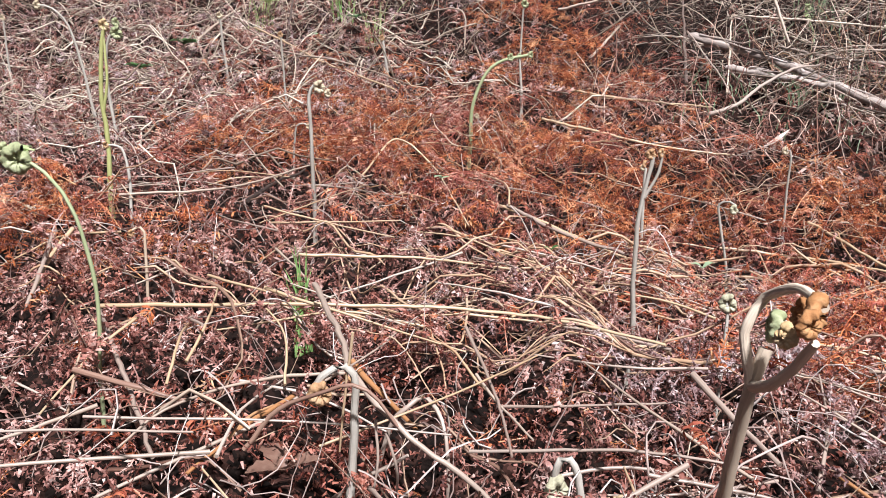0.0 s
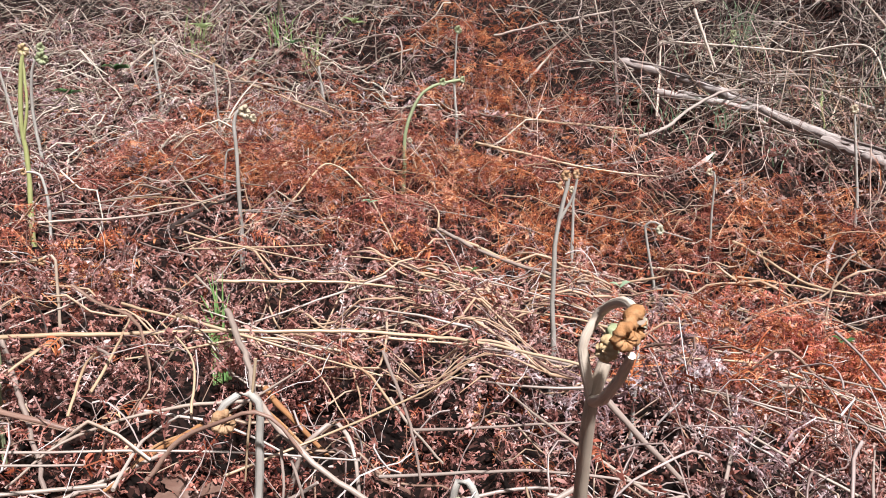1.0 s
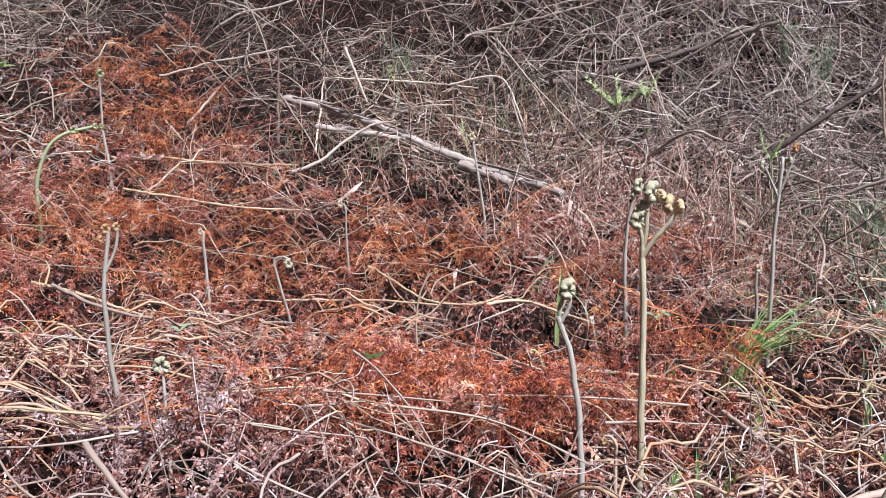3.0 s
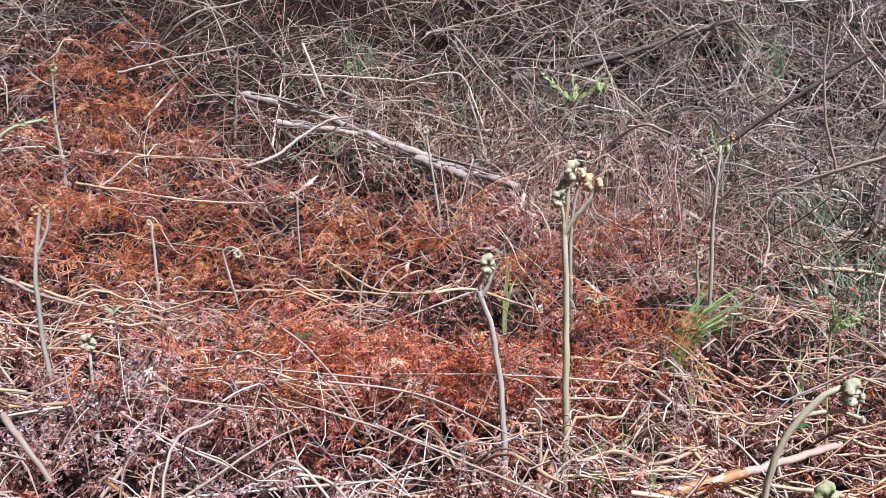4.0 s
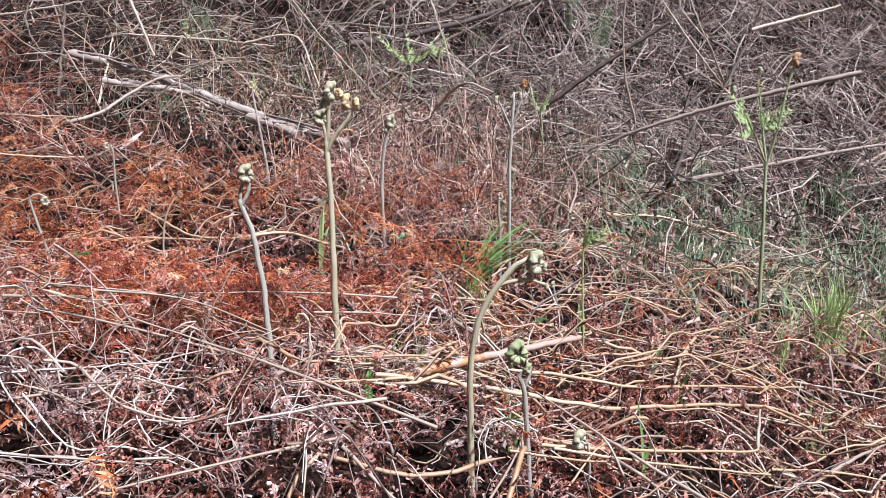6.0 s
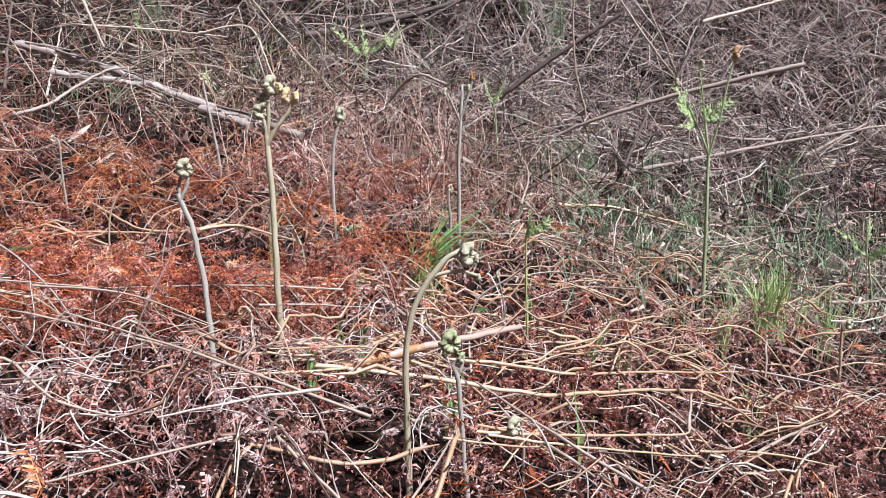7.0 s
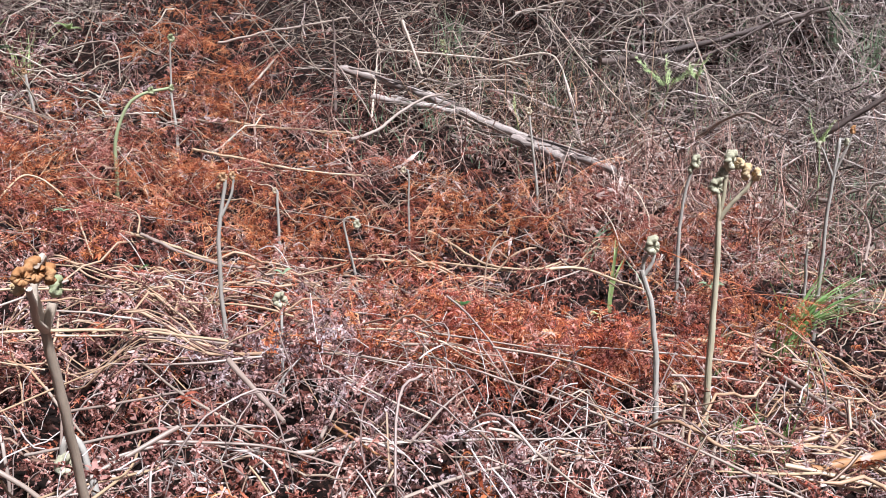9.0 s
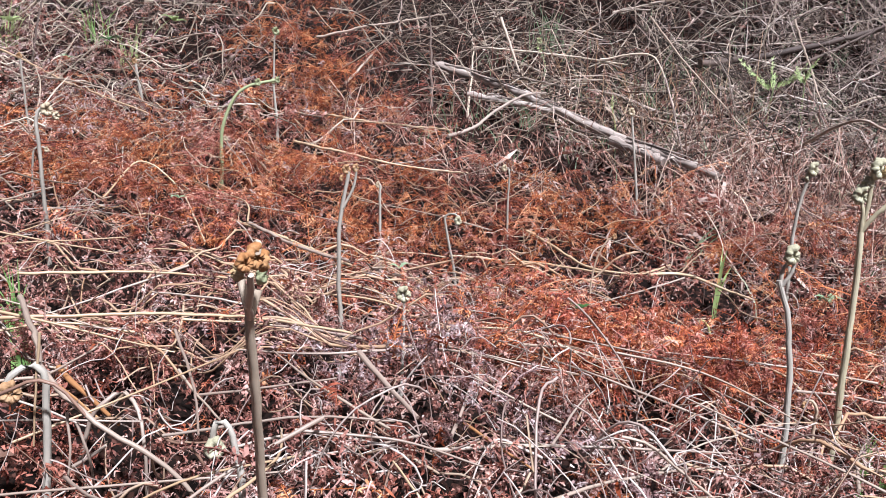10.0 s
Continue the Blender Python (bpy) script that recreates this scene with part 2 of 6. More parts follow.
DRY = {
    "straw": material("straw_stalk", [(0.2, (0.255, 0.150, 0.085)), (0.5, (0.405, 0.279, 0.171)), (0.8, (0.527, 0.404, 0.275))], 0.42, 25, 0.2, 0.4, 0, 0.6, LONG),
    "pale": material("bleached_stalk", [(0.2, (0.187, 0.123, 0.098)), (0.5, (0.314, 0.239, 0.198)), (0.8, (0.434, 0.366, 0.314))], 0.42, 25, 0.2, 0.4, 0, 0.6, LONG),
    "bone": material("bone_coloured_stalk", [(0.2, (0.38, 0.28, 0.21)), (0.5, (0.56, 0.45, 0.36)), (0.8, (0.68, 0.58, 0.5))], 0.45, 25, 0.2, 0.4, 0, 0.5, LONG),
    "tan": material("tan_stalk", [(0.2, (0.175, 0.122, 0.092)), (0.5, (0.315, 0.236, 0.185)), (0.8, (0.46, 0.37, 0.30))], 0.5, 25, 0.2, 0.4, 0, 0.5, LONG),
    "orange": material("orange_stalk", [(0.2, (0.160, 0.060, 0.022)), (0.5, (0.320, 0.152, 0.064)), (0.8, (0.440, 0.280, 0.160))], 0.45, 25, 0.2, 0.4, 0, 0.5, LONG),
    "grey": material("grey_stalk", [(0.2, (0.17, 0.12, 0.095)), (0.5, (0.31, 0.235, 0.19)), (0.8, (0.47, 0.38, 0.32))], 0.5, 25, 0.2, 0.5, 0, 0.5, LONG),
    "brown": material("brown_stalk", [(0.2, (0.10, 0.05, 0.035)), (0.5, (0.2, 0.11, 0.08)), (0.8, (0.36, 0.24, 0.18))], 0.5, 25, 0.2, 0.5, 0, 0.5, LONG),
    "black": material("blackened_stalk", [(0.2, (0.012, 0.008, 0.007)), (0.5, (0.03, 0.02, 0.017)), (0.8, (0.07, 0.045, 0.035))], 0.5, 25, 0.2, 0.5, 0, 0.5, LONG),
    "dark": material("dark_bark", [(0.2, (0.03, 0.02, 0.018)), (0.5, (0.075, 0.05, 0.042)), (0.8, (0.16, 0.11, 0.09))], 0.7, 25, 0.2, 0.8, 0, 0.4, LONG),
    "bark": material("brown_bark", [(0.2, (0.13, 0.095, 0.08)), (0.5, (0.29, 0.225, 0.19)), (0.8, (0.46, 0.38, 0.33))], 0.7, 25, 0.2, 0.5, 0, 0.4, LONG),
    "log": material("weathered_wood", [(0.32, (0.04, 0.03, 0.026)), (0.46, (0.22, 0.17, 0.148)), (0.72, (0.54, 0.46, 0.42))], 0.7, 18, 0.2, 0.9, 0, 0.4, LONG),
    "peeled": material("peeled_stick", [(0.2, (0.26, 0.155, 0.12)), (0.45, (0.37, 0.25, 0.205)), (0.8, (0.47, 0.355, 0.305))], 0.5, 12, 0.2, 0.3, 0, 0.4, LONG),
}

# ---- the lie of the land ----
BEND = (0.2278, 0.1141, 0.1439, 0.0923, -0.0460, -0.1406, 0.2069, 0.0550, -0.0597, -0.0302, 0.0635, -0.0499, 0.0327, -0.0305, -0.0025)
MOUNDS = [(0.665, 1.658, -0.064, 0.42), (0.255, 0.518, 0.037, 0.3), (1.046, 1.175, -0.038, 0.3), (0.665, 1.658, -0.032, 0.42), (1.638, 1.274, 0.034, 0.2), (0.402, 0.504, 0.014, 0.42), (1.638, 1.274, 0.021, 0.2), (1.362, 1.4, -0.016, 0.42), (0.07, 0.6, -0.07, 0.17)]  # x, y, height, reach
POWERS = [(i, j) for i in range(5) for j in range(5 - i)]
rng = np.random.default_rng(7)
WAVES = [(f * math.cos(a), f * math.sin(a), p, h) for f, h in ((14, 0.009), (23, 0.009), (37, 0.009), (58, 0.007), (90, 0.004)) for a, p in zip(rng.uniform(0, 6.3, 3), rng.uniform(0, 6.3, 3))]


def land(x, y):
    """The height of the litter's surface, without its small hummocks."""
    x, y = np.asarray(x, float), np.asarray(y, float)
    u, v = (np.clip(x, -1.6, 3.4) - 1) / 1.5, (np.clip(y, -0.6, 4.2) - 1.5) / 1.5
    z = sum(k * u**i * v**j for k, (i, j) in zip(BEND, POWERS))
    z = z + sum(h * np.exp(-((x - a) ** 2 + (y - b) ** 2) / r**2) for a, b, h, r in MOUNDS)
    bank = 0.6 * np.maximum(0, 0.6 * x + 0.8 * y - 3.95) + 0.35 * np.maximum(0, y - 4.2)
    return z + 4.0 * np.tanh(bank / 4.0)


def hummocks(x, y):
    """Small waves of the litter, fading out beyond the stretch that the walk passes."""
    fade = np.clip((3.4 - np.maximum(np.abs(x - 0.9), np.abs(y - 1.9))) / 0.8, 0, 1)
    return fade * sum(h * np.sin(a * x + b * y + p) for a, b, p, h in WAVES)


def top(x, y):
    return land(x, y) + hummocks(x, y)


def clumps(x, y):
    """Litter gathers on the hummocks and leaves dark gaps between them."""
    h = sum(np.sin(2.3 * a * y - 2.3 * b * x + 2 * p) for a, b, p, _ in WAVES[:9])
    return np.clip(0.55 + 0.3 * h, 0.05, 1)


def thickets(x, y):
    """Stems and leaves stand in bunches a hand or two wide, with hollows between them."""
    h = sum(np.sin(1.15 * a * x - 1.15 * b * y + 3 * p) for a, b, p, _ in WAVES[:6])
    return np.clip(0.45 + 0.4 * h, 0.02, 1) ** 1.3


def pile(x, y):
    """How far the red fronds heap up over the slope."""
    h = np.sin(11 * x + 5 * y + 1.0) + np.sin(-6 * x + 13 * y + 2.2) + 0.7 * np.sin(19 * x - 9 * y) + 0.5 * np.sin(8 * x + 27 * y + 4)
    return 0.035 * np.clip(h - 0.2, 0, 2)


def blot(x, y, cx, cy, rx, ry, turn=0.0):
    c, s = math.cos(turn), math.sin(turn)
    u, v = ((x - cx) * c + (y - cy) * s) / rx, ((y - cy) * c - (x - cx) * s) / ry
    return np.exp(-((u * u + v * v) ** 1.5))


def redness(x, y):
    """Where the rust-red fronds lie."""
    parts = (
        blot(x, y, 0.0, 2.3, 0.75, 0.42, -0.15), blot(x, y, 0.75, 2.0, 0.7, 0.3, -0.2), blot(x, y, 1.4, 1.85, 0.45, 0.22, -0.1),
        blot(x, y, 0.5, 2.85, 0.35, 0.35), blot(x, y, 0.78, 1.0, 0.32, 0.21, -0.35), 0.8 * blot(x, y, -0.62, 1.36, 0.3, 0.16),
        0.5 * blot(x, y, 1.25, 1.15, 0.3, 0.25), 0.7 * blot(x, y, 0.2, 1.6, 0.3, 0.18), 0.5 * blot(x, y, 1.75, 1.75, 0.35, 0.22),
        0.12 * blot(x, y, 1.5, 0.7, 0.7, 0.25), 0.45 * blot(x, y, -0.3, 3.0, 0.8, 0.3), 0.7 * blot(x, y, 0.42, 3.7, 0.42, 0.65), 0.22 * blot(x, y, 1.9, 1.0, 0.5, 0.3),
    )
    return np.max(parts, axis=0)


def bareness(x, y):
    """Where grey stalks and brush lie instead of fronds."""
    back = 1 / (1 + np.exp(-(y - 3.35 + 0.6 * np.maximum(0, x - 0.5) - 0.9 * np.clip(0.3 - x, 0, 1)) * 9))
    grey = blot(x, y, 1.5, 2.6, 0.75, 0.32, -0.35)
    right = 1 / (1 + np.exp(-(x - 2.25) * 7))
    return np.maximum(np.maximum(back * (1 - 0.8 * blot(x, y, 0.42, 3.7, 0.45, 0.7)), grey), right)


# ---- making meshes ----


def mesh_of(name, verts, faces, mat, smooth=False):
    """A mesh from arrays: verts (n, 3), faces (m, 3 or 4)."""
    verts, faces = np.asarray(verts, np.float32).reshape(-1, 3), np.asarray(faces, np.int32)
    me = bpy.data.meshes.new(name)
    me.vertices.add(len(verts))
    me.vertices.foreach_set("co", verts.ravel())
    k = faces.shape[1]
    me.loops.add(faces.size)
    me.loops.foreach_set("vertex_index", faces.ravel())
    me.polygons.add(len(faces))
    me.polygons.foreach_set("loop_start", np.arange(0, faces.size, k, dtype=np.int32))
    me.polygons.foreach_set("use_smooth", np.full(len(faces), smooth))
    me.update(calc_edges=True)
    me.materials.append(mat)
    return me


def rings(paths, radii, sides):
    """Tubes along paths (n, k, 3) with radii (n, k): verts and quads, the ends drawn to a point."""
    n, k, _ = paths.shape
    along = np.gradient(paths, axis=1)
    along /= np.linalg.norm(along, axis=2, keepdims=True) + 1e-9
    ref = np.where(np.abs(along[:, :1, 2:]) > 0.8, np.array([1.0, 0.13, 0]), np.array([0.05, 0.1, 1.0]))
    across = np.cross(along, ref)
    across /= np.linalg.norm(across, axis=2, keepdims=True) + 1e-9
    other = np.cross(along, across)
    a = np.arange(sides) * 2 * np.pi / sides
    v = paths[:, :, None] + radii[:, :, None, None] * (np.cos(a)[:, None] * across[:, :, None] + np.sin(a)[:, None] * other[:, :, None])
    i = np.arange(k - 1)[:, None] * sides
    j = np.arange(sides)[None]
    q = np.stack([i + j, i + (j + 1) % sides, i + sides + (j + 1) % sides, i + sides + j], -1).reshape(-1, 4)
    faces = (q[None] + (np.arange(n) * k * sides)[:, None, None]).reshape(-1, 4)
    return v.reshape(-1, 3), faces


def join(pieces):
    vs, fs, at = [], [], 0
    for v, f in pieces:
        vs.append(v), fs.append(np.asarray(f) + at)
        at += len(v)
    return np.concatenate(vs), np.concatenate(fs)


def glide(points, count):
    """count points on a smooth line through points."""
    p = np.asarray(points, float)
    if len(p) == 2:
        return p[0] + np.linspace(0, 1, count)[:, None] * (p[1] - p[0])
    far = np.r_[0, np.cumsum(np.linalg.norm(np.diff(p, axis=0), axis=1))]
    ext = np.vstack([2 * p[0] - p[1], p, 2 * p[-1] - p[-2]])
    out = []
    for s in np.linspace(0, far[-1], count):
        i = min(int(np.searchsorted(far, s, side="right")) - 1, len(p) - 2)
        t = (s - far[i]) / max(far[i + 1] - far[i], 1e-9)
        a, b, c, d = ext[i : i + 4]
        out.append(0.5 * (2 * b + (c - a) * t + (2 * a - 5 * b + 4 * c - d) * t * t + (3 * b - a - 3 * c + d) * t**3))
    return np.array(out)


def part(name, me, parent, label=""):
    ob = new(name, me)
    ob.parent = parent
    return tagged(ob, label)


def holder(name, at, label, category, group=""):
    ob = new(name)
    ob.empty_display_size = 0.02
    ob.location = at
    return tagged(ob, label, category, group)


# ---- the ground: one sheet ----


def build_ground():
    def axis(a, b, lo, hi):
        out = list(np.arange(a, b, 0.035))
        step, x = 0.05, b
        while x < hi:
            out.append(x)
            x, step = x + step, step * 1.25
        step, x = 0.05, a - 0.05
        while x > lo:
            out.insert(0, x)
            step *= 1.25
            x -= step
        return np.array(out)

    xs, ys = axis(-1.8, 3.6, -60, 60), axis(-0.6, 4.4, -60, 60)
    gx, gy = np.meshgrid(xs, ys)
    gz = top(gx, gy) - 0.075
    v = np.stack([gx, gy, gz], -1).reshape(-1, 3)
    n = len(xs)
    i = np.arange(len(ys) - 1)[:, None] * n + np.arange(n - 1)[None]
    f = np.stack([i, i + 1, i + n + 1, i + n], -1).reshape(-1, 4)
    tagged(new("ground", mesh_of("ground", v, f, SHADE_DARK_SOIL, True)), "brown soil of a sloping hillside, coloured near black for shade under the litter", "ground", kind="structure")


build_ground()

# ---- litter ----


def spots(count, reach, weight, power=0.55):
    """count places on the slope that the walk passes, denser towards its foot; weight(x, y) thins them out."""
    out = np.empty((0, 2))
    while len(out) < count:
        a, r = rng.uniform(-0.75, 1.55, count * 3), rng.uniform(0.28**power, reach**power, count * 3) ** (1 / power)
        x, y = 0.3 + r * np.sin(a), -0.3 + r * np.cos(a)
        keep = rng.uniform(0, 1, len(x)) < weight(x, y)
        out = np.vstack([out, np.stack([x, y], -1)[keep]])
    return out[:count]


def turns(yaw, pitch, roll):
    """Rotation matrices (n, 3, 3): roll about the piece's own length, then pitch, then yaw."""
    cy, sy, cp, sp, cr, sr = np.cos(yaw), np.sin(yaw), np.cos(pitch), np.sin(pitch), np.cos(roll), np.sin(roll)
    z, o = np.zeros_like(cy), np.ones_like(cy)
    rz = np.stack([cy, -sy, z, sy, cy, z, z, z, o], -1).reshape(-1, 3, 3)
    ry = np.stack([cp, z, sp, z, o, z, -sp, z, cp], -1).reshape(-1, 3, 3)
    rx = np.stack([o, z, z, z, cr, -sr, z, sr, cr], -1).reshape(-1, 3, 3)
    return rz @ ry @ rx


def tube(line, r0, r1):
    """A thin three-sided stem in triangles."""
    v, f = rings(line[None], np.linspace(r0, r1, len(line))[None], 3)
    return v, np.concatenate([f[:, [0, 1, 2]], f[:, [0, 2, 3]]])


def sliver(base, d, up, wide, ln, bend, fine):
    """One dead leaflet: a narrow blade that curls down along its length; fine gives it a second joint."""
    if not fine:
        mid = base + d * ln * 0.5
        tip = mid + (d * math.cos(bend) - up * math.sin(bend)) * ln * 0.5
        return np.array([base, mid - wide, mid + wide, tip]), np.array([[0, 1, 2], [1, 3, 2]])
    h = bend * 0.5
    e = d * math.cos(h) - up * math.sin(h)
    g = d * math.cos(2 * h) - up * math.sin(2 * h)
    m1 = base + d * ln * 0.34
    m2 = m1 + e * ln * 0.34
    return np.array([base, m1 - wide, m1 + wide, m2 - wide * 0.8, m2 + wide * 0.8, m2 + g * ln * 0.32]), np.array([[0, 1, 2], [1, 4, 2], [1, 3, 4], [3, 5, 4]])


def dry_pinna(length, pairs, leaf, curl, slim, ruffle, fine=True, hook=0.6):
    """A dead side branch of a frond: a curling midrib with a comb of narrow curled leaflets on both sides."""
    s = np.linspace(0, 1, 5)
    a, b = rng.normal(0, 0.9) * s, -np.abs(rng.normal(hook, 0.5)) * s * 1.6
    step = np.stack([np.cos(b) * np.cos(a), np.cos(b) * np.sin(a), np.sin(b)], -1) * length / 4
    rib = np.vstack([[0, 0, 0], np.cumsum(step, axis=0)[:-1]])
    pieces = [tube(rib[::2], 0.0008, 0.0004)]
    for i in range(pairs):
        at = (i + 0.5) / (pairs + 0.2)
        k = min(int(at * 4), 3)
        base = rib[k] + (rib[k + 1] - rib[k]) * (at * 4 - k)
        along = step[min(k + 1, 4)] / np.linalg.norm(step[min(k + 1, 4)])
        out = np.cross(np.array([0, 0, 1.0]), along)
        out /= np.linalg.norm(out) + 1e-9
        top_way = np.cross(along, out)
        for side in (-1, 1):
            if rng.random() < 0.1:
                continue
            ln = leaf * (1.15 - 0.75 * at) * rng.uniform(0.7, 1.2)
            d = out * side * rng.uniform(0.6, 1.0) + along * rng.normal(0.45, 0.2) + top_way * rng.normal(0.05, ruffle * 0.6)
            d /= np.linalg.norm(d)
            wide = along + top_way * rng.normal(0, ruffle) - d * (along @ d)
            wide -= d * (wide @ d)
            wide /= np.linalg.norm(wide) + 1e-9
            up = np.cross(d, wide) * side
            up *= 1 if up @ top_way > 0 else -1
            pieces.append(sliver(base, d, up, wide * ln * slim * rng.uniform(0.7, 1.3), ln, rng.normal(curl, ruffle), fine))
    return join(pieces)


def dry_frond(length):
    """A whole dead frond: an arching midrib whose side branches droop and shorten towards the tip."""
    s = np.linspace(0, 1, 9)
    rib = np.stack([length * (s - 0.5), rng.normal(0, 0.16) * length * s**2, length * (0.5 * s * (1 - s) + rng.normal(0, 0.06) * s)], -1)
    pieces = [tube(rib, 0.0014, 0.0006)]
    for at in np.linspace(0.1, 0.97, 10):
        base = np.array([np.interp(at, s, rib[:, c]) for c in range(3)])
        for side in (-1, 1):
            v, f = dry_pinna(length * (0.42 - 0.3 * at) * rng.uniform(0.7, 1.1), int(6 + 8 * (1 - at)), length * 0.05, 0.9, 0.085, 0.4, False, 0.5)
            m = turns(np.array([side * rng.normal(1.05, 0.2)]), np.array([rng.normal(0.45, 0.4)]), np.array([rng.normal(0, 0.5)]))[0]
            pieces.append((v @ m.T + base, f))
    return join(pieces)


def scatter(name, label, mat, kinds, at, lift, tilt, sizes, heap=0.0):
    """One object out of many turned copies of a few shapes, laid on the slope."""
    pieces = []
    which = rng.integers(0, len(kinds), len(at))
    yaw, pitch, roll = rng.uniform(0, 6.283, len(at)), rng.normal(0, tilt, len(at)), rng.normal(0, tilt * 1.3, len(at))
    m, size = turns(yaw, pitch, roll), rng.uniform(*sizes, len(at))
    place = np.column_stack([at, top(at[:, 0], at[:, 1]) + heap * pile(at[:, 0], at[:, 1]) + rng.uniform(*lift, len(at))])
    for k, (v, f) in enumerate(kinds):
        pick = np.nonzero(which == k)[0]
        if len(pick):
            w = np.einsum("nij,vj->nvi", m[pick], v) * size[pick, None, None] + place[pick, None]
            g = (np.asarray(f)[None] + (np.arange(len(pick)) * len(v))[:, None, None]).reshape(-1, f.shape[1])
            pieces.append((w.reshape(-1, 3), g))
    v, f = join(pieces)
    return tagged(new(name, mesh_of(name, v, f, mat)), label, "dead bracken", kind="stuff")


CURLED = [dry_pinna(rng.uniform(0.02, 0.042), int(rng.integers(10, 14)), rng.uniform(0.0055, 0.0095), 1.7, 0.13, 0.8, True, 1.1) for _ in range(30)]
PINNAE = [dry_pinna(rng.uniform(0.022, 0.046), int(rng.integers(11, 16)), rng.uniform(0.006, 0.0105), 1.5, 0.17, 0.8, False, 1.0) for _ in range(30)]
FEATHERS = [dry_pinna(rng.uniform(0.045, 0.09), int(rng.integers(13, 19)), rng.uniform(0.011, 0.017), 1.3, 0.085, 0.55, True, 0.7) for _ in range(30)]
PLUMES = [dry_pinna(rng.uniform(0.045, 0.09), int(rng.integers(13, 19)), rng.uniform(0.011, 0.017), 1.3, 0.085, 0.55, False, 0.7) for _ in range(30)]
COARSE = [dry_pinna(rng.uniform(0.06, 0.11), int(rng.integers(9, 13)), rng.uniform(0.016, 0.024), 1.2, 0.12, 0.6, False, 0.7) for _ in range(24)]
FRONDS = [dry_frond(rng.uniform(0.2, 0.34)) for _ in range(10)]


def reddish(x, y):
    return redness(x, y) * (1 - 0.8 * bareness(x, y))


def browned(x, y):
    return (0.3 + 0.7 * clumps(x, y)) * (0.5 + 0.5 * thickets(x, y)) * (1 - 0.88 * redness(x, y)) * (1 - 0.75 * bareness(x, y))


scatter("red_bracken_fronds", "whole rust-red dead bracken fronds heaped on the slope", RED, FRONDS, spots(330, 4.8, lambda x, y: np.clip(reddish(x, y) - 0.15, 0, 1), 1.1), (-0.06, 0.015), 0.4, (0.6, 1.15), 1.0)
scatter("red_bracken_litter", "rust-red dead bracken leaves matted over the lower slope", RED, FEATHERS, spots(1500, 2.2, lambda x, y: np.maximum(reddish(x, y), 0.07 * (x < 2.2) * (y < 1.6)), 1.0), (-0.06, 0.025), 0.6, (0.65, 1.2), 1.0)
scatter("red_bracken_plumes", "rust-red dead bracken leaves matted over the upper slope", RED, PLUMES, spots(2600, 4.9, lambda x, y: reddish(x, y) * (np.hypot(x - 0.3, y + 0.3) > 2.1), 1.0), (-0.06, 0.025), 0.6, (0.7, 1.25), 1.0)
scatter("brown_bracken_litter", "purple-brown curled dead bracken leaves over the slope", BROWN, PINNAE, spots(6600, 3.0, lambda x, y: browned(x, y) * (np.hypot(x - 0.3, y + 0.3) > 1.15), 0.6), (-0.05, 0.03), 0.8, (0.75, 1.5), 0.25)
scatter("curled_bracken_litter", "crinkled purple-brown dead bracken leaves on the lower slope", BROWN, CURLED, spots(4900, 1.3, browned, 0.9), (-0.05, 0.026), 0.9, (0.75, 1.5), 0.25)
scatter("red_mound_litter", "crimson dead bracken leaves piled in a low mound", CRIMSON, FEATHERS, spots(560, 2.4, lambda x, y: blot(x, y, 0.8, 1.0, 0.36, 0.2, -0.35), 1.0), (-0.02, 0.05), 0.6, (0.5, 0.95), 0.6)
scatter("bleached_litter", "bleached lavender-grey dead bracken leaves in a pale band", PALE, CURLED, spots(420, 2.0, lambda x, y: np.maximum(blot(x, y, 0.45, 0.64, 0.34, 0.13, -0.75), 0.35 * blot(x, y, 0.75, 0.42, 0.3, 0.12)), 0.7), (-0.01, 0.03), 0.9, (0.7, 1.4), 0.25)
scatter("bank_litter", "dull brown dead bracken leaves caught in the brush of the bank", BROWN, COARSE, spots(1700, 6.6, lambda x, y: np.maximum(bareness(x, y), 0.7 * (y > 2.3)), 1.6), (-0.07, 0.05), 0.6, (0.8, 1.6))


def upper(x, y):
    return np.maximum(blot(x, y, -1.4, 3.4, 1.3, 1.2), 0.6 * blot(x, y, -0.6, 2.9, 0.9, 0.6))


scatter("upper_litter", "pinkish-brown dead bracken leaves over the upper slope", BROWN, COARSE, spots(1500, 5.2, upper, 1.6), (-0.05, 0.03), 0.7, (0.7, 1.4))
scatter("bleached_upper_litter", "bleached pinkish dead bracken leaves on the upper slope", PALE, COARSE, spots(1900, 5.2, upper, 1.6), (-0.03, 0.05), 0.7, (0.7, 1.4))


